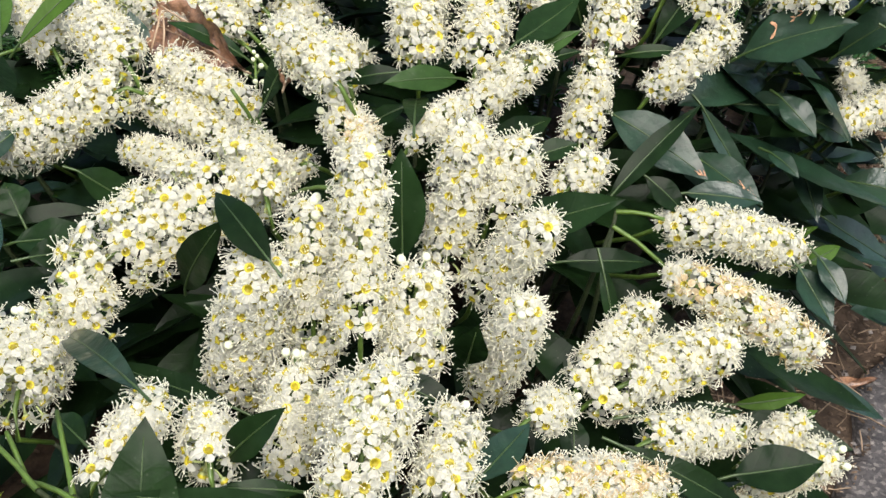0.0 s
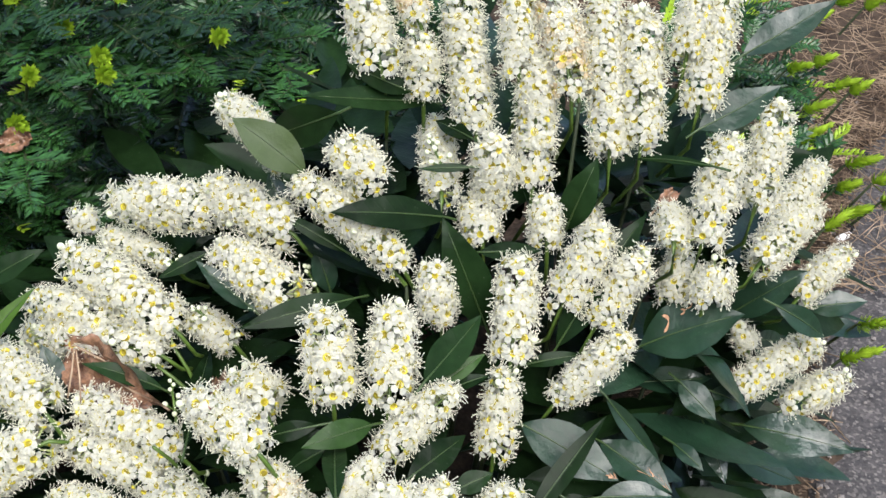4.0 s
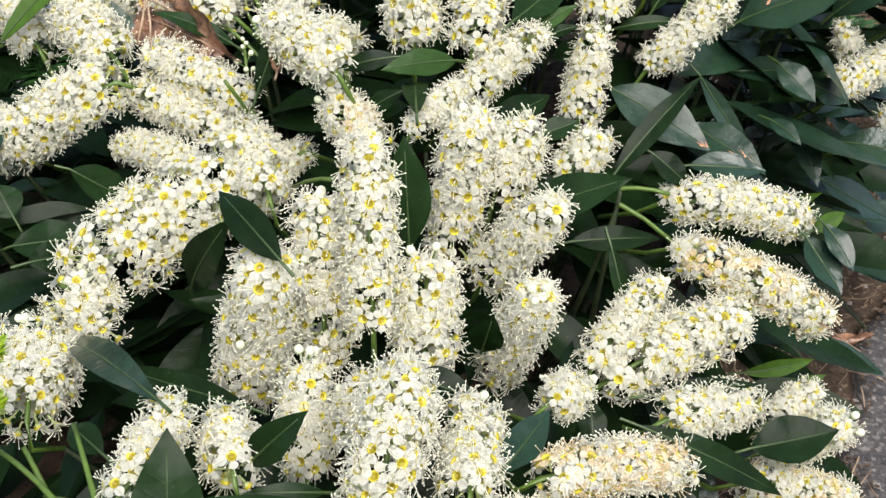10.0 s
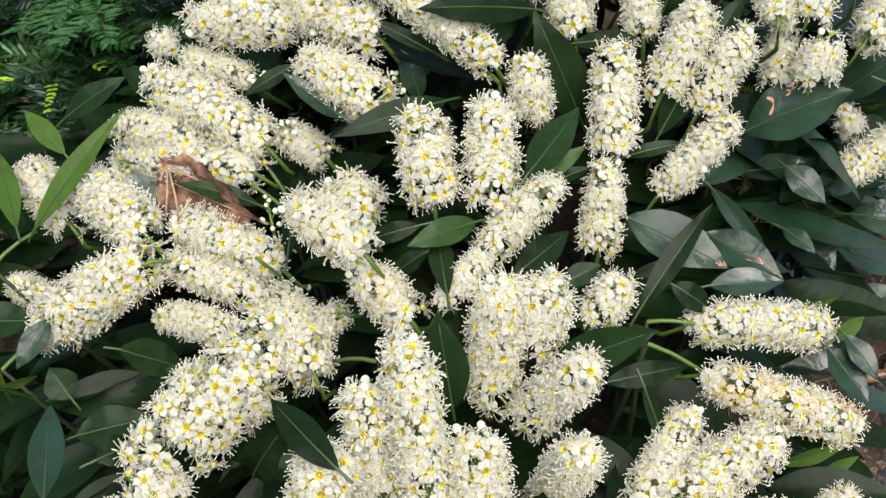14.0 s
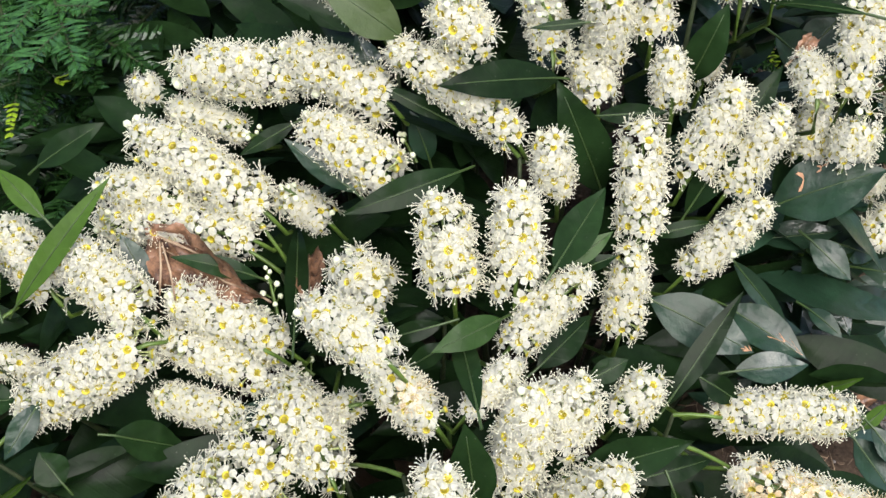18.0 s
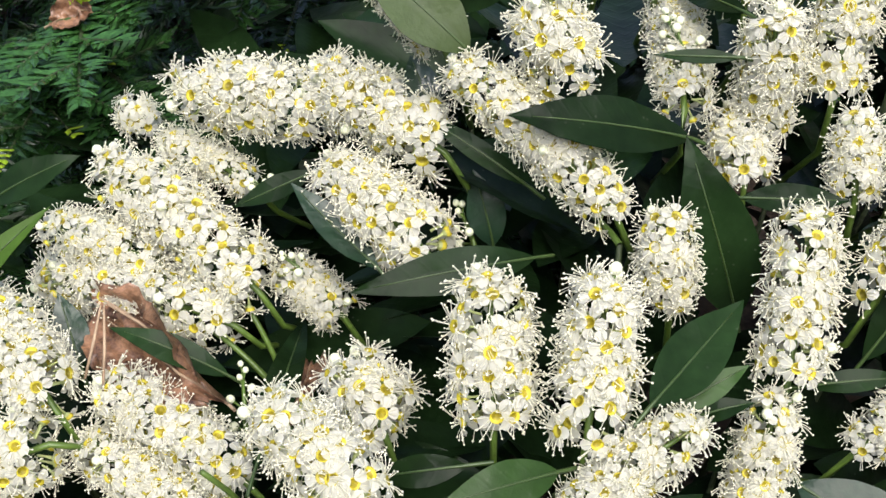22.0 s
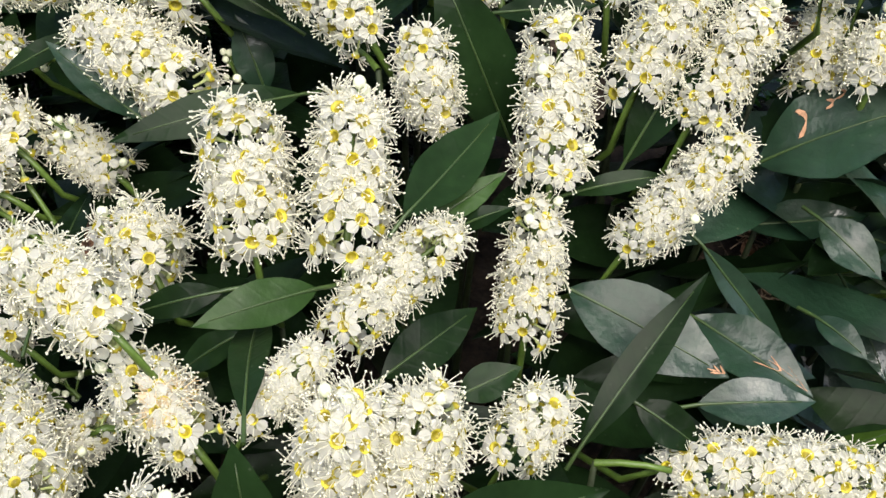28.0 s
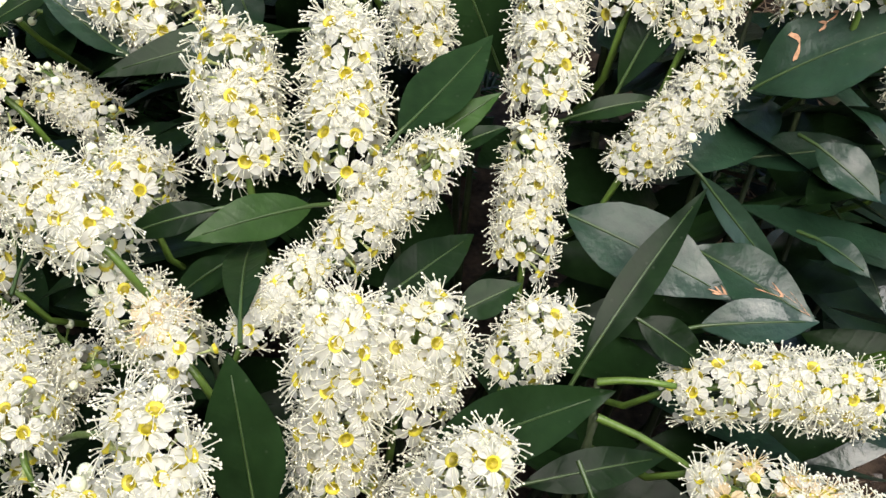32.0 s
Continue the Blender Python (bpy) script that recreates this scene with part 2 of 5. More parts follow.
def tube_into(verts, faces, line, radii, sides=5):
    """Adds a tapered tube along a line of points."""
    first = len(verts)
    for i, p in enumerate(line):
        p = Vector(p)
        ahead = (Vector(line[min(i + 1, len(line) - 1)]) - Vector(line[max(i - 1, 0)])).normalized()
        a = ahead.cross(Vector((0.31, 0.17, 0.93))).normalized()
        b = ahead.cross(a)
        for k in range(sides):
            c = 2 * math.pi * k / sides
            verts.append(tuple(p + (a * math.cos(c) + b * math.sin(c)) * radii[i]))
    for i in range(len(line) - 1):
        for k in range(sides):
            q = (k + 1) % sides
            faces.append((first + i * sides + k, first + i * sides + q, first + (i + 1) * sides + q, first + (i + 1) * sides + k))
    faces.append(tuple(first + (len(line) - 1) * sides + k for k in range(sides)))


def ball_into(verts, faces, centre, r, long=1.0, axis=Vector((0, 0, 1))):
    """Adds a small eight-sided bead."""
    first = len(verts)
    a = axis.cross(Vector((0.31, 0.17, 0.93))).normalized()
    b = axis.cross(a)
    for o in (axis * r * long, -axis * r * long, a * r, b * r, -a * r, -b * r):
        verts.append(tuple(centre + o))
    for k in range(4):
        q = (k + 1) % 4
        faces.append((first, first + 2 + k, first + 2 + q))
        faces.append((first + 1, first + 2 + q, first + 2 + k))


def flower_mesh(seed, faded=False, stamens=14):
    """One open flower in metres, on its stalk along +z: five round petals, a yellow cup and a brush of stamens."""
    rng = random.Random(seed)
    V, F, M = [], [], []

    def mark(k):
        M.extend([k] * (len(F) - len(M)))

    mm = 0.001
    tube_into(V, F, [(0, 0, 0), (0.2 * mm, 0, 2.4 * mm), (0, 0, 4.6 * mm)], [0.45 * mm, 0.4 * mm, 0.7 * mm], 4)
    mark(0)
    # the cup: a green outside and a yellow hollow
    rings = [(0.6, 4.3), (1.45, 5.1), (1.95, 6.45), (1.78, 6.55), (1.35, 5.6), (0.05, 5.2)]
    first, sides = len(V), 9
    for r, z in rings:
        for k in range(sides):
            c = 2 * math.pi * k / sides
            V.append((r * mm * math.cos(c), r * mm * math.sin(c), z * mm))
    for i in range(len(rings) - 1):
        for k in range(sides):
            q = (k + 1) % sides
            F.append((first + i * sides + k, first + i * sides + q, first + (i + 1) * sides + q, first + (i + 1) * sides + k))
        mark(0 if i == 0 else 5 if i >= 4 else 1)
    # petals: cupped round spoons
    for p in range(5):
        turn = 2 * math.pi * (p + rng.uniform(-0.08, 0.08)) / 5
        lift, size = rng.uniform(-0.4, 0.5), rng.uniform(0.80, 1.04)
        first = len(V)
        for i, (d, w) in enumerate(((0, 0.7), (0.8, 1.55), (1.85, 2.0), (2.8, 1.6), (3.4, 0.6))):
            for j in (-1, 0, 1):
                r = (1.75 + d * size) * mm
                z = (6.3 + d * lift * 0.6 - 0.10 * d * d + 0.35 * abs(j) * (w / 1.7)) * mm
                s = j * w * size * mm
                V.append((r * math.cos(turn) - s * math.sin(turn), r * math.sin(turn) + s * math.cos(turn), z))
        for i in range(4):
            for j in range(2):
                a = first + i * 3 + j
                F.append((a, a + 3, a + 4, a + 1))
        mark(2)
    # stamens
    for s in range(stamens):
        turn = 2 * math.pi * (s * 0.618 + rng.uniform(-0.04, 0.04))
        spread, reach = 0.80 + 0.70 * rng.random(), rng.uniform(3.3, 5.4)
        out = Vector((math.cos(turn), math.sin(turn), 0))
        root = out * 1.8 * mm + Vector((0, 0, 6.4 * mm))
        mid = root + (out * math.sin(spread) * 0.5 + Vector((0, 0, math.cos(spread) * 0.62))) * reach * mm
        tip = root + (out * math.sin(spread) * 1.05 + Vector((0, 0, math.cos(spread)))) * reach * mm
        if spread < 0.6:
            tube_into(V, F, [root, tip], [0.17 * mm, 0.14 * mm], 3)
        else:
            tube_into(V, F, [root, mid, tip], [0.17 * mm, 0.15 * mm, 0.13 * mm], 3)
        F.pop()
        mark(3)
        ball_into(V, F, tip, 0.40 * mm, 1.15, (tip - mid).normalized())
        mark(4)
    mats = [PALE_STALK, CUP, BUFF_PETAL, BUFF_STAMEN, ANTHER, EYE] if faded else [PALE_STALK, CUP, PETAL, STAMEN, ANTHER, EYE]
    return raw_mesh("flower", V, F, mats, M)


def bud_mesh():
    V, F, M = [], [], []
    tube_into(V, F, [(0, 0, 0), (0, 0, 0.003), (0, 0, 0.006)], [0.0004, 0.0004, 0.0007], 4)
    M += [0] * len(F)
    bm = bmesh.new()
    bmesh.ops.create_icosphere(bm, subdivisions=2, radius=0.0018)
    first = len(V)
    V += [(v.co.x, v.co.y, v.co.z * 1.1 + 0.0074) for v in bm.verts]
    F += [tuple(first + v.index for v in f.verts) for f in bm.faces]
    bm.free()
    M += [1] * (len(F) - len(M))
    return raw_mesh("bud", V, F, [GREEN_STEM, BUD], M)


FLOWERS = [flower_mesh(s) for s in range(9)]
FADED = [flower_mesh(s + 20, True, 14) for s in range(3)]
BUDS = bud_mesh()

shrub = tagged(new("laurel_shrub"), "dark green cherry laurel shrub covered in upright white flower spikes", "shrub")
shrub.location = (0.0, 0.42, 0.0)
LOCAL = Matrix.Translation(shrub.location).inverted()
picker = random.Random(5)
CROWN = [(-0.30, 0.40, 0.18), (-0.28, 0.62, 0.14), (0.30, 0.58, 0.03), (0.12, 0.66, 0.28), (0.0, 0.66, 0.26), (-0.15, 0.68, 0.22), (0.20, 0.51, 0.17), (0.13, 0.44, 0.19)]


def stem(end):
    """A woody shoot from the ground up to a spike or a leaf tuft."""
    end = Vector(end)
    foot = Vector((end.x * 0.35 + picker.uniform(-0.05, 0.05), 0.30 + end.y * 0.35 + picker.uniform(-0.05, 0.05), -0.01))
    line = []
    for k in range(7):
        u = k / 6
        p = foot.lerp(end, u ** 0.55)
        p.z = foot.z + (end.z - foot.z) * u ** 1.5
        line.append(p - foot)
    V, F = [], []
    tube_into(V, F, line, [0.0034 - 0.0004 * k for k in range(7)], 6)
    ob = new("stem", raw_mesh("stem", V, F, [SHOOT]))
    ob.parent = shrub
    ob.matrix_local = LOCAL @ Matrix.Translation(foot)


def spike(base, tip, radius, brown=0.0, buds=0.07, mid=None):
    """One flower spike: a green stalk with whorls of flowers out to the given radius; mid is where an arching one passes."""
    base, tip = Vector(base), Vector(tip)
    axis = tip - base
    length = max(axis.length, 1.2 * radius)
    ahead = axis.normalized()
    axis = ahead * length
    bend = (Vector(mid) - base - axis * 0.5) if mid else Vector((0, 0, 0.05 * length))
    bend -= ahead * bend.dot(ahead)

    def along(u):
        return axis * u + bend * (4 * u * (1 - u))

    size = min(1.06, max(0.80, radius / 0.0140))
    shift = max(0.0, 1.03 * radius - 0.0108 * size)
    V, F = [], []
    foot = -ahead * 0.018 + Vector((0, 0.045, -0.050))
    tube_into(V, F, [foot, -ahead * 0.010 + Vector((0, 0.004, -0.012))] + [along(u) for u in (0, 0.2, 0.4, 0.6, 0.8)] + [axis - ahead * 0.008], [0.0012] * 5 + [0.0010, 0.0008, 0.0006], 6)
    stalk = new("flower_spike", raw_mesh("flower_spike", V, F, [GREEN_STEM]))
    stalk.parent = shrub
    stalk.matrix_local = LOCAL @ Matrix.Translation(base)
    inner = max(length - 0.9 * radius, 0.35 * length)
    start = min(0.45 * radius, 0.3 * inner)
    count = min(150, max(14, int((inner + radius) * max(1, radius / 0.0150) ** 1.25 / (0.00090 * size))))
    for k in range(count):
        f = (k + 0.5) / count
        u = (min(1, f * 1.12) * (inner - start) + start) / length
        forward = (along(u + 0.02) - along(u - 0.02)).normalized()
        side = forward.cross(Vector((0.2, 0.9, 0.3))).normalized()
        turn = k * 2.39996 + picker.uniform(-0.4, 0.4)
        out = side * math.cos(turn) + forward.cross(side) * math.sin(turn)
        lean = 0.10 + 1.15 * max(0, f - 0.78) / 0.22 + picker.uniform(-0.3, 0.35)
        if f < 0.14:
            lean -= 0.5
        way = (out * math.cos(lean) + forward * math.sin(lean) + Vector((0, -0.12, 0.28))).normalized()
        s = size * picker.uniform(0.94, 1.16)
        place = along(u) + forward * picker.uniform(-0.003, 0.003) + way * (shift * (picker.uniform(0.25, 0.65) if radius > 0.0150 and k % 3 == 2 else picker.uniform(0.75, 1.05)))
        bud = (f > 1 - buds * picker.random()) or picker.random() < 0.012
        mesh = BUDS if bud else picker.choice(FADED) if picker.random() < brown * 0.75 else picker.choice(FLOWERS)
        ob = new("bud" if bud else "flower", mesh)
        ob.parent = stalk
        q = way.to_track_quat("Z", "Y") @ Euler((0, 0, picker.uniform(0, 6.28))).to_quaternion()
        ob.matrix_local = Matrix.LocRotScale(place, q, (s, s, s))
    CROWN.extend((p.x, p.y, p.z - 0.3 * radius) for p in (base + along(0.15), base + along(0.8)))
    if picker.random() < 0.4:
        stem(base + foot)
    if brown:
        tagged(stalk, "fading flower spike with buff and brown petals")
    return stalk


def leaf(base, tip, width, normal, shiny=0, olive=0, fresh=0, brown=0, green=0, curl=None, name="leaf"):
    """One lance-shaped leaf with a folded blade, wavy edge, a midrib with its stalk, and scars where it has them."""
    base, tip, normal = Vector(base), Vector(tip), Vector(normal)
    axis = tip - base
    L = axis.length
    ahead = axis.normalized()
    side = ahead.cross(normal).normalized()
    up = side.cross(ahead).normalized()
    curl = picker.uniform(-0.03, 0.10) if curl is None else curl
    fold, wave, turn = picker.uniform(0.10, 0.28), picker.uniform(0, 6.28), picker.uniform(-0.25, 0.25)
    rows, cols = 16, (-1.0, -0.62, -0.25, 0.0, 0.25, 0.62, 1.0)

    def spot(u, c):
        w = 0.5 * width * max(0.0, math.sin(math.pi * min(1, u ** 0.86)) ** 1.0)
        a = turn * (u - 0.5)
        x = c * w
        z = fold * abs(x) + curl * L * 4 * u * (1 - u) + (0.022 * math.sin(u * 17 + wave + c) + 0.014 * math.sin(u * 41 + 2 * wave)) * width * abs(c)
        return Vector((x * math.cos(a), u * L, z + x * math.sin(a)))

    V, F = [], []
    for i in range(rows + 1):
        for c in cols:
            V.append(tuple(spot(i / rows, c)))
    n = len(cols)
    for i in range(rows):
        for j in range(n - 1):
            F.append((i * n + j, i * n + j + 1, (i + 1) * n + j + 1, (i + 1) * n + j))
    # the blade has a lower face too
    low = len(V)
    V += [(x, y, z - 0.00045) for x, y, z in V]
    F += [tuple(low + k for k in reversed(f)) for f in F[: rows * (n - 1)]]
    mat = SHINY_LEAF if shiny else OLIVE_LEAF if olive else FRESH_LEAF if fresh else GREEN_LEAF if green else LEAF
    blade = new(name, raw_mesh(name, V, F, [mat]))
    blade.parent = shrub
    blade.matrix_local = LOCAL @ Matrix.Translation(base) @ Matrix((side, ahead, up)).transposed().to_4x4()
    V, F = [], []
    line = [Vector((0, -0.007, -0.003))] + [spot(u / 8, 0) + Vector((0, 0, 0.0002)) for u in range(8)]
    tube_into(V, F, line, [0.0008, 0.0007] + [0.00048 - 0.00005 * k for k in range(7)], 5)
    rib = new("midrib", raw_mesh("midrib", V, F, [RIB]))
    rib.parent = blade
    marks = {0: (), 1: ((0.30, 0.75, 0.035, 0.6), (0.48, 0.7, 0.02, 0.2), (0.55, 0.85, 0.03, 0.2)), 2: ((0.62, 0.3, 0.10, 0.5), (0.74, 0.5, 0.16, 0.35), (0.90, 0.3, 0.04, 0.3)), 3: ((0.93, 0.7, 0.03, 1.2), (0.90, 0.2, 0.03, 0.5))}
    for u, c, du, dc in marks[int(brown)]:
        V, F = [], []
        for i in range(7):
            q = i / 6
            w = 0.011 + 0.008 * math.sin(q * 9)
            for e in (-w, w):
                V.append(tuple(spot(min(0.99, u + e + du * math.sin(q * 4)), -(c - dc * q)) + Vector((0, 0, 0.0005))))
        for i in range(6):
            F.append((2 * i, 2 * i + 1, 2 * i + 3, 2 * i + 2))
        scar = new("scar", raw_mesh("scar", V, F, [SCAR]))
        scar.parent = blade
        tagged(scar, "brown dried scar on the leaf blade")
    if fresh or olive or shiny or brown:
        tagged(blade, "young light green leaf" if fresh else "leaf turned to show its olive underside" if olive else "glossy wet leaf with brown scars" if brown else "glossy wet dark leaf")
    return blade


# ---- ground ----
def sheet(name, x0, x1, y0, y1, step, height, mat):
    nx, ny = int((x1 - x0) / step), int((y1 - y0) / step)
    V = [(x0 + i * step, y0 + j * step, height(x0 + i * step, y0 + j * step)) for j in range(ny + 1) for i in range(nx + 1)]
    F = [(j * (nx + 1) + i, j * (nx + 1) + i + 1, (j + 1) * (nx + 1) + i + 1, (j + 1) * (nx + 1) + i) for j in range(ny) for i in range(nx)]
    return new(name, raw_mesh(name, V, F, [mat]))


def edge(y):
    """Where the asphalt path begins, along y."""
    return 0.2 + 0.43 * (y - 0.367) + 1.4 * max(0, min(y, 1.5) - 0.88) ** 2 + 1.74 * max(0, y - 1.5) + 0.010 * math.sin(y * 23) + 0.006 * math.sin(y * 71)


bm = bmesh.new()
bmesh.ops.create_grid(bm, x_segments=40, y_segments=40, size=60)
for v in bm.verts:
    v.co.z = -0.02
tagged(part("ground", bm, SOIL), "dark brown soil", "ground", kind="structure")
soil = sheet("soil_bed", -1.6, 1.2, -0.6, 2.2, 0.02, lambda x, y: 0.010 * noise.noise((x * 9, y * 9, 0)) + 0.006 * noise.noise((x * 31, y * 31, 3)) - (0.012 if x > edge(y) + 0.03 else 0.0), SOIL)
tagged(soil, "damp brown soil bed with litter", "ground", kind="structure")


def path_sheet():
    V, F = [], []
    ys = [-7.8 + 0.4 * j for j in range(18)] + [-0.6 + 0.02 * j for j in range(141)] + [2.6 + 0.4 * j for j in range(16)]
    xs = [0.0, 0.004] + [0.02 * i for i in range(1, 60)] + [1.4, 1.7, 2.0]
    for y in ys:
        for i, x in enumerate(xs):
            X = edge(y) + x
            z = -0.03 if i == 0 else 0.004 + 0.003 * noise.noise((X * 22, y * 22, 7))
            V.append((X, y, z))
    n = len(xs)
    for j in range(len(ys) - 1):
        for i in range(n - 1):
            F.append((j * n + i, j * n + i + 1, (j + 1) * n + i + 1, (j + 1) * n + i))
    return new("asphalt_path", raw_mesh("asphalt_path", V, F, [ASPHALT]))


tagged(path_sheet(), "rough grey asphalt path beside the bed", "path", kind="structure")

# ---- flower spikes ----
spike((-0.021, 0.595, 0.362), (-0.034, 0.632, 0.401), 0.0156)
spike((0.002, 0.597, 0.345), (-0.001, 0.606, 0.384), 0.0125)
spike((0.000, 0.607, 0.386), (-0.015, 0.627, 0.412), 0.0108, brown=0.4)
spike((0.030, 0.576, 0.334), (0.021, 0.627, 0.400), 0.0141)
spike((0.052, 0.580, 0.366), (0.052, 0.616, 0.407), 0.0129)
spike((0.059, 0.550, 0.317), (0.063, 0.590, 0.378), 0.0139)
spike((0.079, 0.569, 0.363), (0.070, 0.613, 0.409), 0.0138, brown=0.4)
spike((0.115, 0.548, 0.344), (0.118, 0.602, 0.400), 0.0159)
spike((0.099, 0.548, 0.336), (0.098, 0.612, 0.405), 0.0139)
spike((0.145, 0.555, 0.359), (0.164, 0.606, 0.416), 0.0138)
spike((0.138, 0.569, 0.383), (0.148, 0.597, 0.418), 0.0121)
spike((0.038, 0.553, 0.302), (0.034, 0.552, 0.351), 0.0139)
spike((0.009, 0.545, 0.313), (0.011, 0.615, 0.317), 0.0122)
spike((0.031, 0.533, 0.293), (0.028, 0.558, 0.307), 0.0131)
spike((0.064, 0.519, 0.298), (0.062, 0.537, 0.322), 0.0110)
spike((0.040, 0.468, 0.261), (0.048, 0.513, 0.301), 0.0143)
spike((0.031, 0.444, 0.221), (0.037, 0.466, 0.263), 0.0125)
spike((0.068, 0.489, 0.282), (0.093, 0.512, 0.321), 0.0134)
spike((0.086, 0.483, 0.274), (0.113, 0.500, 0.312), 0.0125)
spike((0.133, 0.499, 0.273), (0.137, 0.515, 0.301), 0.0123)
spike((0.144, 0.486, 0.283), (0.152, 0.497, 0.307), 0.0126)
spike((0.064, 0.459, 0.243), (0.104, 0.472, 0.277), 0.0113)
spike((0.125, 0.496, 0.317), (0.128, 0.527, 0.319), 0.0102)
spike((0.174, 0.520, 0.320), (0.190, 0.558, 0.364), 0.0128)
spike((0.142, 0.502, 0.312), (0.161, 0.540, 0.354), 0.0138)
spike((0.206, 0.555, 0.289), (0.239, 0.584, 0.304), 0.0106)
spike((0.179, 0.510, 0.290), (0.231, 0.572, 0.283), 0.0136)
spike((0.225, 0.543, 0.236), (0.263, 0.569, 0.251), 0.0113)
spike((0.174, 0.485, 0.219), (0.230, 0.514, 0.228), 0.0117)
spike((0.215, 0.502, 0.185), (0.256, 0.513, 0.198), 0.0122)
spike((0.190, 0.516, 0.222), (0.182, 0.520, 0.238), 0.0073)
spike((0.094, 0.556, 0.280), (0.098, 0.564, 0.294), 0.0059)
spike((-0.073, 0.570, 0.319), (-0.111, 0.611, 0.338), 0.0120)
spike((-0.028, 0.548, 0.322), (-0.049, 0.553, 0.351), 0.0166)
spike((-0.014, 0.516, 0.291), (-0.070, 0.554, 0.322), 0.0128)
spike((0.007, 0.502, 0.262), (0.000, 0.513, 0.299), 0.0128)
spike((-0.052, 0.451, 0.255), (-0.056, 0.485, 0.294), 0.0167)
spike((-0.025, 0.441, 0.259), (-0.019, 0.482, 0.300), 0.0157)
spike((-0.029, 0.427, 0.244), (0.010, 0.446, 0.270), 0.0119)
spike((-0.053, 0.394, 0.247), (-0.030, 0.407, 0.264), 0.0084)
spike((-0.112, 0.575, 0.286), (-0.180, 0.599, 0.274), 0.0180)
spike((-0.071, 0.545, 0.292), (-0.123, 0.585, 0.295), 0.0168)
spike((-0.073, 0.516, 0.267), (-0.115, 0.553, 0.278), 0.0178)
spike((-0.137, 0.529, 0.236), (-0.205, 0.580, 0.255), 0.0178)
spike((-0.106, 0.527, 0.227), (-0.133, 0.541, 0.240), 0.0116)
spike((-0.178, 0.543, 0.236), (-0.225, 0.558, 0.238), 0.0126)
spike((-0.146, 0.520, 0.228), (-0.227, 0.553, 0.216), 0.0162)
spike((-0.194, 0.605, 0.257), (-0.199, 0.606, 0.262), 0.0105)
spike((-0.146, 0.573, 0.253), (-0.185, 0.589, 0.260), 0.0089)
spike((-0.202, 0.481, 0.222), (-0.242, 0.526, 0.228), 0.0180)
spike((-0.201, 0.468, 0.219), (-0.272, 0.466, 0.167), 0.0191)
spike((-0.134, 0.463, 0.209), (-0.192, 0.497, 0.219), 0.0147)
spike((-0.143, 0.451, 0.198), (-0.197, 0.481, 0.205), 0.0127)
spike((-0.160, 0.434, 0.194), (-0.202, 0.458, 0.187), 0.0108)
spike((-0.087, 0.468, 0.232), (-0.103, 0.497, 0.240), 0.0188)
spike((-0.087, 0.413, 0.263), (-0.124, 0.444, 0.274), 0.0145)
spike((-0.068, 0.397, 0.231), (-0.094, 0.425, 0.244), 0.0138, brown=0.15)
spike((-0.103, 0.426, 0.210), (-0.120, 0.427, 0.198), 0.0091)
spike((-0.122, 0.425, 0.207), (-0.210, 0.363, 0.174), 0.0275, mid=(-0.164, 0.397, 0.192))
spike((-0.207, 0.356, 0.181), (-0.187, 0.347, 0.155), 0.0190)
spike((-0.117, 0.385, 0.213), (-0.136, 0.448, 0.204), 0.0163)
spike((-0.068, 0.313, 0.200), (-0.074, 0.360, 0.267), 0.0154)
spike((-0.089, 0.327, 0.169), (-0.094, 0.357, 0.242), 0.0161)
spike((-0.125, 0.334, 0.139), (-0.110, 0.319, 0.237), 0.0202)
spike((-0.046, 0.316, 0.178), (-0.046, 0.335, 0.229), 0.0184)
spike((-0.094, 0.271, 0.155), (-0.096, 0.311, 0.192), 0.0149)
spike((-0.069, 0.222, 0.180), (-0.055, 0.288, 0.200), 0.0184, mid=(-0.062, 0.234, 0.214))
spike((-0.076, 0.271, 0.175), (-0.073, 0.298, 0.191), 0.0127)
spike((-0.030, 0.231, 0.191), (-0.026, 0.283, 0.191), 0.0161)
spike((-0.016, 0.372, 0.179), (0.013, 0.356, 0.239), 0.0146)
spike((-0.008, 0.351, 0.135), (0.003, 0.323, 0.218), 0.0147)
spike((-0.014, 0.390, 0.211), (-0.002, 0.401, 0.257), 0.0195)
spike((-0.032, 0.383, 0.185), (-0.028, 0.390, 0.263), 0.0166)
spike((0.020, 0.394, 0.226), (0.038, 0.407, 0.240), 0.0125)
spike((0.069, 0.402, 0.204), (0.142, 0.395, 0.195), 0.0137, mid=(0.103, 0.394, 0.211))
spike((0.070, 0.375, 0.198), (0.145, 0.352, 0.173), 0.0136, brown=0.35, mid=(0.105, 0.354, 0.198))
spike((0.030, 0.321, 0.173), (0.063, 0.361, 0.189), 0.0124)
spike((0.036, 0.318, 0.167), (0.105, 0.345, 0.186), 0.0171)
spike((0.058, 0.292, 0.172), (0.108, 0.320, 0.152), 0.0131)
spike((0.005, 0.287, 0.186), (0.025, 0.306, 0.176), 0.0117)
spike((0.114, 0.309, 0.132), (0.159, 0.319, 0.142), 0.0136)
spike((0.119, 0.319, 0.144), (0.140, 0.327, 0.156), 0.0099)
spike((0.101, 0.294, 0.127), (0.158, 0.294, 0.115), 0.0117, brown=0.4)
spike((-0.002, 0.245, 0.190), (0.070, 0.284, 0.150), 0.0137, brown=0.4)
spike((-0.039, 0.211, 0.167), (0.001, 0.239, 0.181), 0.0130, brown=0.15)
spike((0.012, 0.229, 0.175), (0.024, 0.229, 0.170), 0.0096)
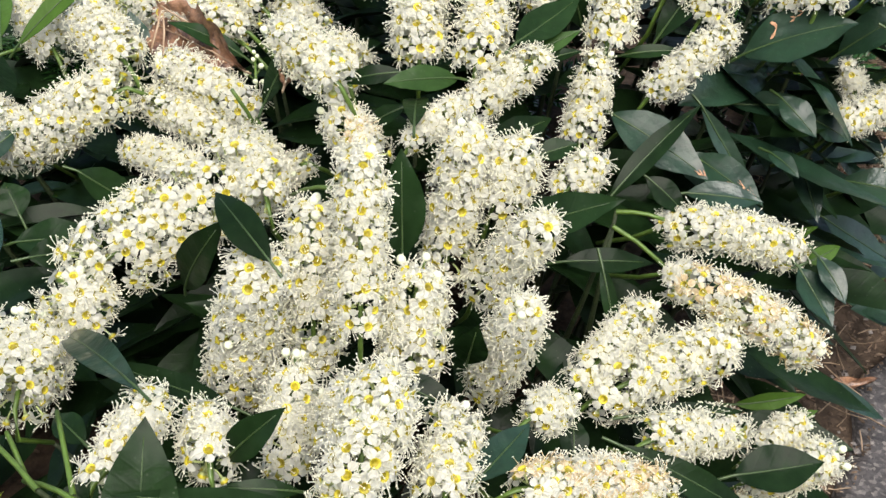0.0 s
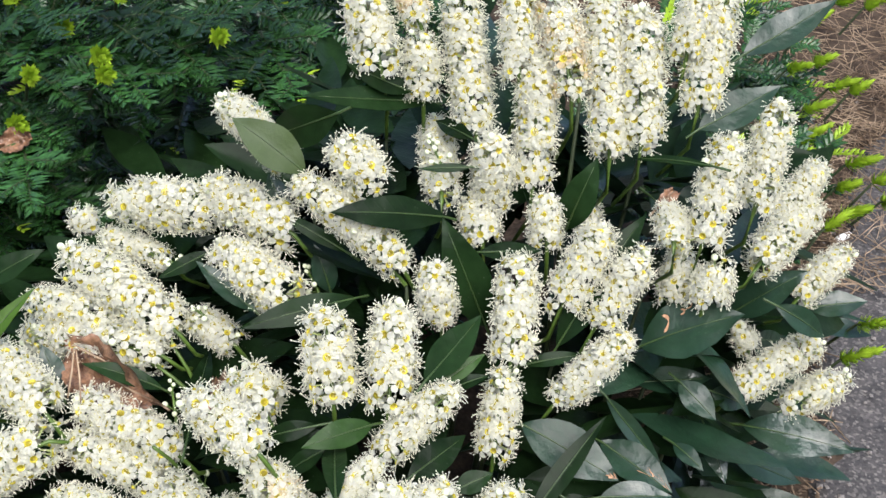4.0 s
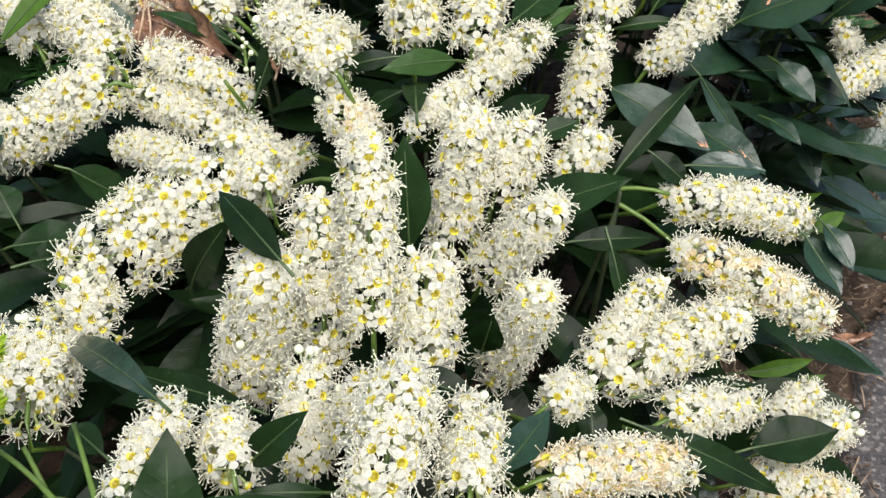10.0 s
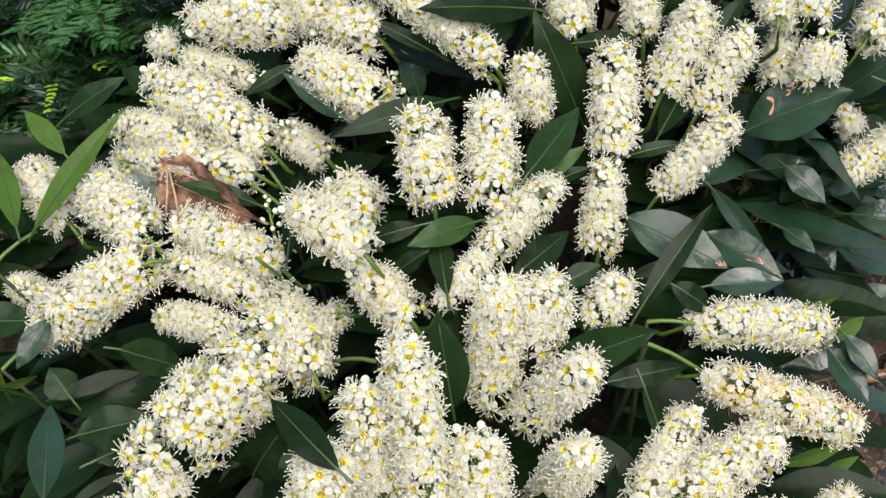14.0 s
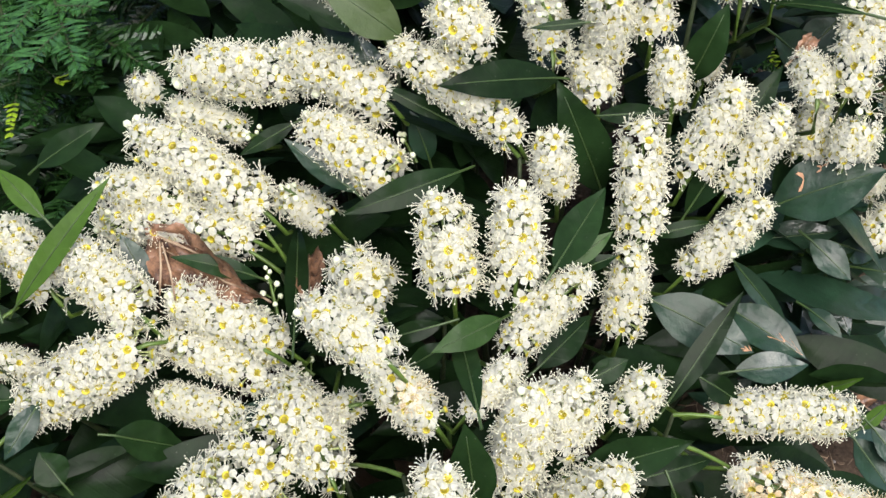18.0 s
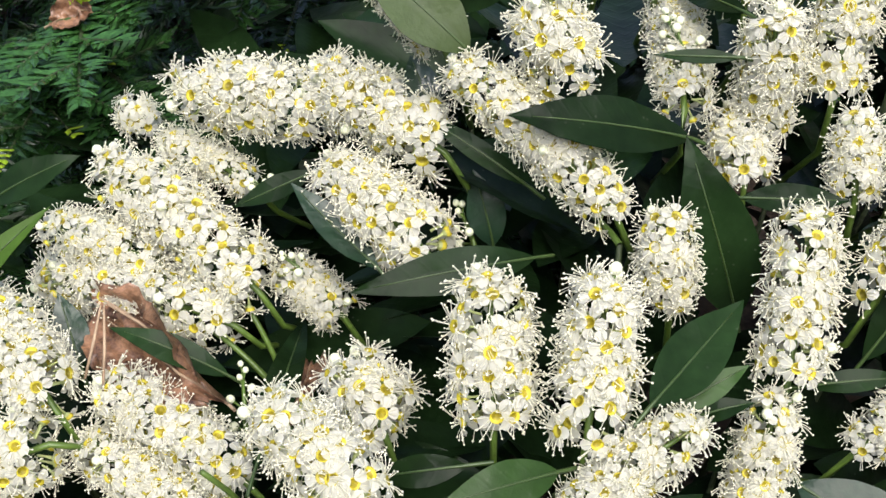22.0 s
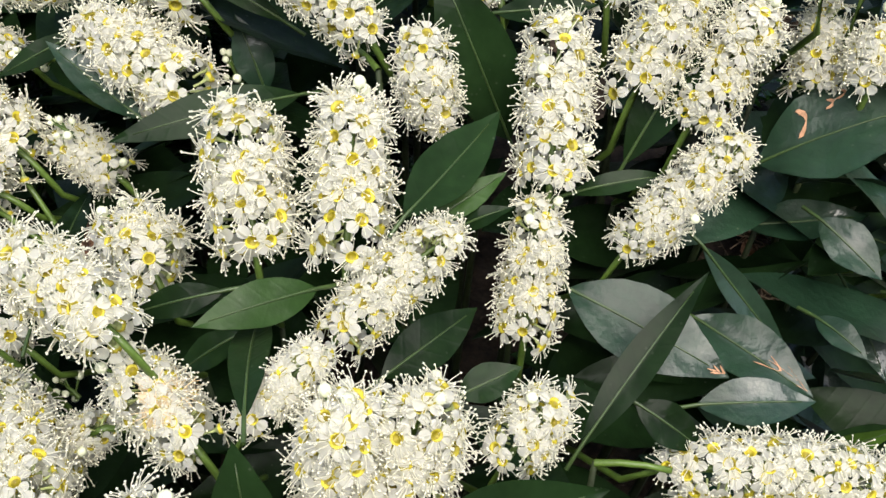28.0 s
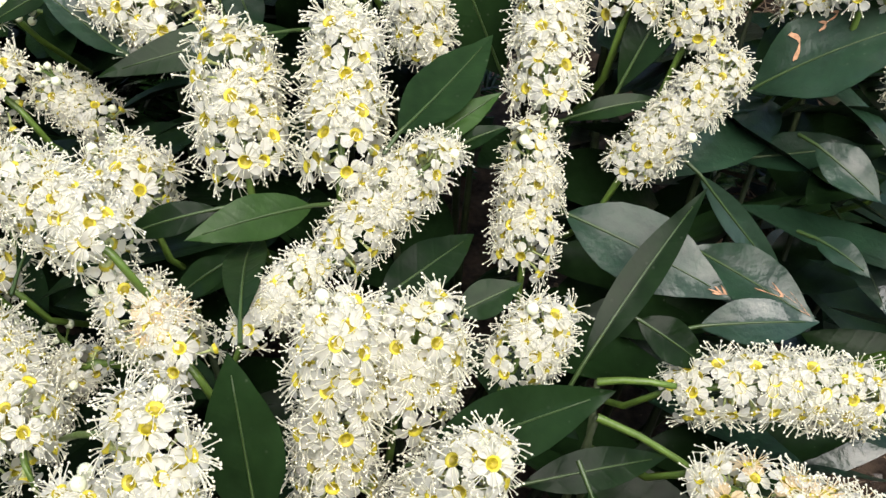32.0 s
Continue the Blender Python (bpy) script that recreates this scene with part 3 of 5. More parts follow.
spike((0.083, 0.274, 0.120), (0.093, 0.278, 0.119), 0.0089)
spike((-0.158, 0.223, 0.203), (-0.143, 0.261, 0.217), 0.0128, mid=(-0.147, 0.241, 0.211))
spike((-0.118, 0.236, 0.197), (-0.126, 0.269, 0.198), 0.0143)
spike((-0.213, 0.292, 0.164), (-0.219, 0.345, 0.166), 0.0225)
spike((-0.173, 0.199, 0.180), (-0.169, 0.213, 0.196), 0.0161)
spike((-0.100, 0.215, 0.155), (-0.098, 0.228, 0.175), 0.0168)
spike((-0.138, 0.198, 0.179), (-0.137, 0.205, 0.188), 0.0120)
spike((-0.267, 0.494, 0.166), (-0.287, 0.488, 0.193), 0.0102)
spike((-0.250, 0.510, 0.210), (-0.283, 0.561, 0.213), 0.0152)

# ---- leaves ----
leaf((-0.007, 0.447, 0.274), (0.026, 0.488, 0.281), 0.0183, (0.139, -0.278, 0.950))
leaf((0.001, 0.455, 0.264), (0.026, 0.467, 0.273), 0.0094, (-0.063, -0.525, 0.849), green=1)
leaf((0.008, 0.456, 0.259), (0.027, 0.457, 0.267), 0.0072, (-0.328, -0.421, 0.846))
leaf((0.011, 0.537, 0.308), (-0.052, 0.521, 0.325), 0.0194, (0.337, -0.475, 0.813))
leaf((0.033, 0.511, 0.251), (0.008, 0.531, 0.313), 0.0254, (0.043, -0.944, 0.328))
leaf((-0.064, 0.554, 0.327), (-0.102, 0.569, 0.353), 0.0230, (0.175, -0.722, 0.669), olive=1)
leaf((-0.038, 0.518, 0.269), (-0.101, 0.498, 0.267), 0.0153, (0.167, -0.617, 0.769))
leaf((-0.033, 0.432, 0.261), (-0.068, 0.415, 0.265), 0.0140, (0.305, -0.420, 0.855), green=1)
leaf((-0.060, 0.432, 0.262), (-0.089, 0.433, 0.253), 0.0098, (-0.245, -0.616, 0.749))
leaf((-0.053, 0.363, 0.205), (-0.057, 0.386, 0.250), 0.0217, (0.026, -0.895, 0.446))
leaf((-0.105, 0.309, 0.242), (-0.134, 0.348, 0.246), 0.0155, (-0.309, -0.312, 0.899))
leaf((-0.007, 0.371, 0.219), (0.043, 0.367, 0.245), 0.0201, (-0.420, -0.542, 0.728))
leaf((0.021, 0.372, 0.203), (0.066, 0.381, 0.199), 0.0126, (0.176, -0.491, 0.853))
leaf((0.038, 0.364, 0.210), (0.048, 0.345, 0.181), 0.0073, (0.010, -0.827, 0.563))
leaf((0.042, 0.399, 0.221), (0.086, 0.439, 0.253), 0.0117, (-0.211, -0.470, 0.857))
leaf((0.045, 0.451, 0.237), (0.094, 0.424, 0.220), 0.0265, (0.019, -0.516, 0.856), shiny=1, brown=3)
leaf((0.092, 0.460, 0.211), (0.126, 0.427, 0.204), 0.0221, (-0.081, -0.303, 0.949), shiny=1, brown=2)
leaf((0.095, 0.472, 0.233), (0.130, 0.454, 0.191), 0.0105, (0.212, -0.816, 0.538), shiny=1)
leaf((0.083, 0.418, 0.215), (0.122, 0.418, 0.213), 0.0162, (0.050, -0.350, 0.936), shiny=1)
leaf((0.113, 0.485, 0.257), (0.165, 0.481, 0.282), 0.0328, (-0.427, -0.348, 0.835), shiny=1, brown=1)
leaf((0.177, 0.526, 0.240), (0.215, 0.521, 0.277), 0.0217, (-0.623, -0.531, 0.575), shiny=1)
leaf((0.192, 0.503, 0.268), (0.225, 0.501, 0.244), 0.0142, (0.347, -0.767, 0.540), shiny=1)
leaf((0.235, 0.548, 0.224), (0.271, 0.545, 0.231), 0.0172, (-0.197, -0.404, 0.893), shiny=1)
leaf((0.191, 0.501, 0.174), (0.252, 0.475, 0.175), 0.0244, (-0.226, -0.488, 0.843), shiny=1)
leaf((0.160, 0.491, 0.193), (0.168, 0.455, 0.176), 0.0147, (-0.174, -0.454, 0.874), shiny=1)
leaf((0.190, 0.505, 0.145), (0.242, 0.502, 0.116), 0.0196, (0.387, -0.551, 0.739), shiny=1)
leaf((0.116, 0.491, 0.224), (0.158, 0.485, 0.231), 0.0166, (-0.191, -0.305, 0.933), shiny=1)
leaf((0.135, 0.475, 0.240), (0.152, 0.454, 0.230), 0.0160, (-0.125, -0.505, 0.854), shiny=1)
leaf((0.158, 0.482, 0.224), (0.179, 0.478, 0.215), 0.0150, (0.166, -0.647, 0.744), shiny=1)
leaf((0.126, 0.442, 0.227), (0.138, 0.424, 0.225), 0.0096, (-0.221, -0.244, 0.944), shiny=1)
leaf((0.060, 0.409, 0.229), (0.081, 0.401, 0.214), 0.0132, (0.240, -0.672, 0.700))
leaf((0.006, 0.410, 0.235), (0.026, 0.416, 0.240), 0.0115, (-0.047, -0.533, 0.845))
leaf((0.048, 0.475, 0.256), (0.081, 0.476, 0.261), 0.0077, (-0.119, -0.533, 0.838))
leaf((0.027, 0.520, 0.297), (0.060, 0.513, 0.303), 0.0102, (-0.264, -0.593, 0.761))
leaf((0.066, 0.480, 0.263), (0.116, 0.521, 0.320), 0.0213, (-0.309, -0.621, 0.721))
leaf((0.008, 0.600, 0.342), (-0.065, 0.574, 0.363), 0.0142, (0.400, -0.501, 0.767))
leaf((-0.005, 0.594, 0.352), (-0.041, 0.593, 0.371), 0.0148, (0.356, -0.674, 0.647))
leaf((0.170, 0.573, 0.385), (0.226, 0.597, 0.405), 0.0190, (-0.054, -0.562, 0.826), shiny=1)
leaf((0.143, 0.544, 0.357), (0.191, 0.563, 0.372), 0.0205, (-0.065, -0.519, 0.853), shiny=1)
leaf((0.144, 0.511, 0.356), (0.111, 0.545, 0.338), 0.0046, (-0.631, -0.222, 0.743))
leaf((0.077, 0.537, 0.297), (0.092, 0.545, 0.340), 0.0185, (-0.390, -0.873, 0.292))
leaf((0.026, 0.558, 0.344), (0.009, 0.594, 0.333), 0.0096, (-0.663, -0.090, 0.743))
leaf((0.024, 0.545, 0.335), (-0.005, 0.543, 0.336), 0.0050, (0.088, -0.625, 0.776))
leaf((-0.092, 0.514, 0.264), (-0.125, 0.540, 0.280), 0.0122, (0.071, -0.442, 0.894), shiny=1)
leaf((-0.119, 0.560, 0.270), (-0.149, 0.553, 0.257), 0.0093, (-0.146, -0.669, 0.728))
leaf((-0.144, 0.498, 0.224), (-0.187, 0.506, 0.238), 0.0109, (0.208, -0.426, 0.881))
leaf((-0.202, 0.509, 0.214), (-0.214, 0.532, 0.229), 0.0136, (0.094, -0.503, 0.859), shiny=1)
leaf((-0.266, 0.497, 0.221), (-0.212, 0.538, 0.266), 0.0132, (-0.144, -0.634, 0.760), fresh=1)
leaf((-0.251, 0.541, 0.236), (-0.274, 0.567, 0.249), 0.0121, (0.019, -0.444, 0.896), fresh=1)
leaf((-0.272, 0.492, 0.228), (-0.292, 0.556, 0.230), 0.0132, (0.038, -0.010, 0.999), fresh=1)
leaf((-0.262, 0.591, 0.222), (-0.222, 0.601, 0.242), 0.0161, (-0.225, -0.611, 0.759))
leaf((-0.119, 0.295, 0.171), (-0.186, 0.323, 0.167), 0.0129, (-0.218, -0.391, 0.895))
leaf((-0.144, 0.246, 0.229), (-0.206, 0.341, 0.161), 0.0146, (-0.543, 0.228, 0.808), shiny=1)
leaf((-0.138, 0.198, 0.184), (-0.140, 0.235, 0.228), 0.0274, (0.124, -0.755, 0.644))
leaf((-0.082, 0.230, 0.190), (-0.147, 0.209, 0.215), 0.0101, (0.445, -0.463, 0.766))
leaf((-0.084, 0.236, 0.191), (-0.115, 0.231, 0.196), 0.0077, (0.205, -0.498, 0.842))
leaf((-0.060, 0.215, 0.183), (-0.022, 0.231, 0.189), 0.0242, (0.032, -0.432, 0.901))
leaf((-0.028, 0.186, 0.163), (0.010, 0.222, 0.189), 0.0256, (-0.083, -0.523, 0.848), green=1)
leaf((0.045, 0.288, 0.173), (0.116, 0.281, 0.135), 0.0139, (0.319, -0.623, 0.714))
leaf((0.100, 0.293, 0.153), (0.142, 0.302, 0.156), 0.0221, (0.009, -0.385, 0.923))
leaf((0.052, 0.306, 0.172), (0.105, 0.316, 0.170), 0.0090, (0.125, -0.456, 0.881))
leaf((-0.018, 0.242, 0.197), (0.004, 0.276, 0.195), 0.0150, (0.161, -0.063, 0.985), shiny=1)
leaf((-0.054, 0.286, 0.204), (-0.024, 0.281, 0.194), 0.0148, (0.220, -0.443, 0.869))
leaf((-0.253, 0.356, 0.174), (-0.259, 0.418, 0.171), 0.0180, (0.096, 0.060, 0.994), shiny=1)
leaf((-0.228, 0.370, 0.183), (-0.209, 0.385, 0.176), 0.0157, (0.542, -0.336, 0.770))
leaf((-0.215, 0.225, 0.176), (-0.248, 0.315, 0.144), 0.0171, (0.097, 0.367, 0.925), shiny=1)
leaf((-0.301, 0.468, 0.186), (-0.271, 0.468, 0.182), 0.0221, (0.118, -0.241, 0.963))
leaf((-0.244, 0.396, 0.170), (-0.203, 0.400, 0.174), 0.0219, (-0.072, -0.327, 0.942))
leaf((-0.223, 0.439, 0.185), (-0.190, 0.441, 0.161), 0.0213, (0.567, -0.284, 0.773))
leaf((-0.116, 0.435, 0.207), (-0.172, 0.441, 0.187), 0.0123, (-0.353, -0.177, 0.919), shiny=1)
leaf((-0.052, 0.539, 0.255), (-0.061, 0.551, 0.281), 0.0143, (0.218, -0.860, 0.461), shiny=1)
leaf((-0.042, 0.533, 0.288), (-0.080, 0.550, 0.304), 0.0078, (0.004, -0.692, 0.722))
leaf((-0.076, 0.559, 0.297), (-0.085, 0.574, 0.313), 0.0131, (0.008, -0.703, 0.711), shiny=1)
leaf((-0.057, 0.434, 0.242), (-0.078, 0.431, 0.228), 0.0106, (-0.415, -0.538, 0.733))
leaf((-0.052, 0.382, 0.264), (-0.051, 0.445, 0.238), 0.0120, (-0.104, 0.386, 0.916))
leaf((-0.016, 0.422, 0.231), (0.016, 0.448, 0.233), 0.0159, (0.276, -0.382, 0.882))
leaf((-0.158, 0.227, 0.169), (-0.193, 0.228, 0.172), 0.0184, (0.023, -0.894, 0.448), shiny=1)
leaf((-0.022, 0.309, 0.194), (-0.020, 0.300, 0.224), 0.0151, (-0.270, -0.942, -0.198))
leaf((0.093, 0.272, 0.084), (0.034, 0.250, 0.152), 0.0184, (0.660, -0.668, 0.344), shiny=1)
leaf((-0.083, 0.576, 0.304), (-0.082, 0.568, 0.260), 0.0206, (-0.315, -0.920, 0.232))
leaf((-0.046, 0.553, 0.365), (-0.084, 0.580, 0.333), 0.0230, (-0.475, -0.866, 0.157))
leaf((0.128, 0.559, 0.304), (0.158, 0.568, 0.268), 0.0235, (0.570, -0.780, 0.258), shiny=1)
leaf((0.169, 0.574, 0.298), (0.150, 0.565, 0.279), 0.0213, (-0.306, -0.596, 0.742), shiny=1)
leaf((-0.130, 0.458, 0.220), (-0.123, 0.545, 0.210), 0.0124, (0.181, 0.146, 0.973))
leaf((0.124, 0.417, 0.183), (0.150, 0.411, 0.206), 0.0089, (-0.336, -0.924, 0.182), fresh=1)
leaf((0.139, 0.385, 0.203), (0.157, 0.395, 0.207), 0.0087, (0.210, -0.706, 0.677), fresh=1)
leaf((0.142, 0.382, 0.210), (0.154, 0.362, 0.198), 0.0120, (-0.032, -0.477, 0.878), shiny=1)
leaf((0.134, 0.380, 0.204), (0.149, 0.356, 0.189), 0.0180, (0.157, -0.374, 0.914), shiny=1)
leaf((0.192, 0.518, 0.228), (0.234, 0.555, 0.191), 0.0122, (0.474, -0.661, 0.582), shiny=1)
leaf((-0.268, 0.390, 0.219), (-0.257, 0.413, 0.200), 0.0047, (-0.009, -0.826, 0.564), fresh=1)
leaf((-0.267, 0.391, 0.220), (-0.258, 0.404, 0.194), 0.0040, (-0.259, -0.584, 0.769), fresh=1)
leaf((-0.275, 0.411, 0.190), (-0.276, 0.415, 0.218), 0.0040, (0.062, -0.683, 0.728), fresh=1)
leaf((-0.258, 0.456, 0.195), (-0.276, 0.433, 0.183), 0.0133, (0.247, -0.414, 0.876), shiny=1)
leaf((-0.252, 0.428, 0.161), (-0.263, 0.442, 0.172), 0.0185, (0.084, -0.574, 0.814))
leaf((-0.149, 0.345, 0.193), (-0.128, 0.336, 0.241), 0.0188, (-0.512, -0.795, 0.326))
leaf((-0.114, 0.243, 0.198), (-0.091, 0.246, 0.226), 0.0140, (-0.124, -0.671, 0.731))
leaf((0.111, 0.275, 0.051), (0.114, 0.293, 0.073), 0.0232, (-0.102, -0.751, 0.653), fresh=1)
leaf((0.041, 0.249, 0.157), (0.079, 0.258, 0.117), 0.0120, (0.430, -0.875, 0.220), shiny=1)
leaf((0.012, 0.216, 0.164), (0.030, 0.215, 0.150), 0.0102, (0.376, -0.744, 0.552), shiny=1)
leaf((-0.173, 0.260, 0.182), (-0.190, 0.277, 0.179), 0.0125, (0.176, -0.523, 0.834))
leaf((0.027, 0.284, 0.164), (0.026, 0.302, 0.174), 0.0129, (0.007, -0.013, 1.000))
leaf((0.122, 0.372, 0.118), (0.159, 0.377, 0.124), 0.0093, (0.121, -0.881, 0.457), fresh=1)
leaf((0.143, 0.367, 0.110), (0.166, 0.373, 0.117), 0.0077, (0.076, -0.778, 0.623), fresh=1)


# ---- bud clusters ----
def bud_cluster(base, tip, n):
    """A late spike that is still in round buds."""
    base, tip = Vector(base), Vector(tip)
    ahead = (tip - base).normalized()
    side = ahead.cross(Vector((0.2, 0.9, 0.3))).normalized()
    over = ahead.cross(side)
    V, F = [], []
    tube_into(V, F, [(0, 0, 0), tuple((tip - base) * 0.5), tuple(tip - base)], [0.001, 0.0009, 0.0006], 5)
    stalk = new("bud_spike", raw_mesh("bud_spike", V, F, [GREEN_STEM]))
    stalk.parent = shrub
    stalk.matrix_local = LOCAL @ Matrix.Translation(base)
    for k in range(n):
        f = (k + 0.5) / n
        turn = k * 2.4
        way = ((side * math.cos(turn) + over * math.sin(turn)) * (1.1 - f) + ahead * (0.25 + f)).normalized()
        ob = new("bud", BUDS)
        ob.parent = stalk
        s = picker.uniform(0.7, 1.0) * (1.1 - 0.4 * f)
        ob.matrix_local = Matrix.LocRotScale((tip - base) * f, way.to_track_quat("Z", "Y"), (s, s, s))


def shoot(a, b, r=0.0011):
    """A smooth pale green flower stalk or young twig."""
    a, b = Vector(a), Vector(b)
    d = b - a
    V, F = [], []
    bow = Vector((0, 0, 0.06)) * d.length
    tube_into(V, F, [Vector(), d * 0.33 + bow, d * 0.66 + bow, d], [r * 1.15, r, r * 0.95, r * 0.9], 7)
    ob = new("green_shoot", raw_mesh("green_shoot", V, F, [GREEN_STEM]))
    ob.parent = shrub
    ob.matrix_local = LOCAL @ Matrix.Translation(a)
    stem(a)


shoot((-0.134, 0.511, 0.210), (-0.154, 0.521, 0.223))
shoot((-0.130, 0.518, 0.208), (-0.143, 0.530, 0.229))
shoot((-0.124, 0.457, 0.184), (-0.143, 0.445, 0.237))
shoot((0.047, 0.398, 0.215), (0.069, 0.392, 0.217))
shoot((0.043, 0.381, 0.219), (0.079, 0.370, 0.195))
shoot((-0.186, 0.232, 0.190), (-0.199, 0.251, 0.196))
shoot((-0.164, 0.218, 0.202), (-0.181, 0.258, 0.202))
shoot((-0.178, 0.221, 0.200), (-0.210, 0.253, 0.192))
shoot((-0.161, 0.215, 0.202), (-0.188, 0.233, 0.190))
shoot((-0.289, 0.482, 0.211), (-0.265, 0.499, 0.219))
shoot((-0.286, 0.439, 0.177), (-0.262, 0.465, 0.177))
shoot((-0.086, 0.372, 0.235), (-0.108, 0.392, 0.214))
shoot((-0.012, 0.510, 0.283), (-0.020, 0.526, 0.282))
shoot((0.083, 0.566, 0.361), (0.074, 0.585, 0.378))
bud_cluster((-0.059, 0.537, 0.257), (-0.064, 0.545, 0.265), 9)
bud_cluster((-0.137, 0.483, 0.211), (-0.140, 0.500, 0.224), 9)
bud_cluster((-0.132, 0.569, 0.253), (-0.142, 0.567, 0.257), 9)
bud_cluster((-0.119, 0.533, 0.242), (-0.127, 0.535, 0.248), 8)
bud_cluster((-0.122, 0.464, 0.181), (-0.127, 0.468, 0.184), 8)
bud_cluster((0.010, 0.558, 0.325), (0.005, 0.582, 0.328), 14)

# ---- inner foliage of the laurel ----
def crown_top(x, y):
    """The height of the flowering face of the laurel over the bed."""
    total = weight = 0.0
    for px, py, pz in CROWN:
        w = 1 / ((x - px) ** 2 + (y - py) ** 2 + 0.0008) ** 2
        total, weight = total + w * pz, weight + w
    return total / weight


def plain_leaf_mesh(seed, mat=LEAF):
    rng = random.Random(seed)
    L, W, fold, curl, wave = 0.085 * rng.uniform(0.8, 1.15), 0.026 * rng.uniform(0.85, 1.15), rng.uniform(0.12, 0.35), rng.uniform(-0.06, 0.14), rng.uniform(0, 6)
    V, F = [], []
    cols = (-1.0, -0.5, 0.0, 0.5, 1.0)
    for i in range(13):
        u = i / 12
        w = 0.5 * W * max(0, math.sin(math.pi * u ** 0.9)) ** 0.92
        for c in cols:
            V.append((c * w, u * L, fold * abs(c * w) + curl * L * 4 * u * (1 - u) * 0.5 - 0.4 * curl * L * u * u + 0.0004 * math.sin(u * 19 + wave + c) * abs(c)))
    for i in range(12):
        for j in range(4):
            F.append((i * 5 + j, i * 5 + j + 1, i * 5 + j + 6, i * 5 + j + 5))
    return raw_mesh("leaf", V, F, [mat])


PLAIN = [plain_leaf_mesh(s) for s in range(6)]
WET = [plain_leaf_mesh(s, SHINY_LEAF) for s in range(6)]
filler = random.Random(11)
V, F = [], []
for k in range(1900):
    x, y = filler.uniform(-0.36, 0.30), filler.uniform(0.14, 0.82)
    if ((x + 0.03) / 0.34) ** 2 + ((y - 0.46) / 0.40) ** 2 > 1 or x > edge(y) - 0.075 or (x > 0.12 and y < 0.34):
        continue
    top = crown_top(x, y)
    near = k < 620
    if abs(x - 0.05) < 0.09 and abs(y - 0.54) < 0.07:
        top += 0.03
    z = top - (filler.uniform(0.055, 0.095) if near else filler.uniform(0.085, 0.20))
    if z < 0.015:
        continue
    away = math.atan2(y - 0.46, x - 0.0) + filler.uniform(-1.0, 1.0)
    m = Matrix.LocRotScale((x, y, z), Euler((filler.uniform(-0.7, 0.25), filler.uniform(-0.6, 0.6), away - math.pi / 2)), [filler.uniform(0.7, 1.05)] * 3)
    mesh = filler.choice(PLAIN)
    if near and sum(o.name.startswith("leaf") for o in shrub.children) < 245:
        ob = new("leaf", WET[PLAIN.index(mesh)] if x > 0.06 else mesh)
        ob.parent = shrub
        ob.matrix_local = LOCAL @ m
    else:
        first = len(V)
        V += [tuple(m @ v.co) for v in mesh.vertices]
        F += [tuple(first + q for q in f.vertices) for f in mesh.polygons]
# wet leaves that hang low beside the path
for k in range(50):
    y = filler.uniform(0.47, 0.74)
    x = edge(y) - filler.uniform(0.015, 0.13)
    m = Matrix.LocRotScale((x, y, filler.uniform(0.03, 0.095)), Euler((filler.uniform(-0.5, 0.3), filler.uniform(-0.7, 0.7), filler.uniform(-2.6, 0.4))), [filler.uniform(0.65, 0.95)] * 3)
    ob = new("leaf", filler.choice(WET))
    ob.parent = shrub
    ob.matrix_local = LOCAL @ m
inner = new("inner_foliage", raw_mesh("inner_foliage", V, F, [LEAF]))
inner.parent = shrub
inner.matrix_local = LOCAL
tagged(inner, "mass of dark laurel leaves inside the shrub", kind="stuff")


# ---- yew behind the laurel ----
yew_left = tagged(new("yew_shrub"), "dark green needled yew shrub with pale new tips", "shrub")
yew_left.location = (-0.25, 1.0, 0)
yew_right = tagged(new("yew_shrub"), "low yew with bright yellow-green new shoots beside the path", "shrub")
yew_right.location = (0.30, 0.85, 0)


def needle_into(V, F, root, way, up, length, width):
    side = way.cross(up).normalized()
    first = len(V)
    mid = root + way * length * 0.5 - up * length * 0.02
    tip = root + way * length - up * length * 0.08
    for p, w in ((root, 0.4), (mid, 1.0)):
        V.append(tuple(p - side * width * w * 0.5))
        V.append(tuple(p + up * width * 0.24 * w))
        V.append(tuple(p + side * width * w * 0.5))
    V.append(tuple(tip))
    F.extend([(first, first + 1, first + 4, first + 3), (first + 1, first + 2, first + 5, first + 4), (first + 3, first + 4, first + 6), (first + 4, first + 5, first + 6), (first, first + 3, first + 5, first + 2), (first + 3, first + 6, first + 5)])


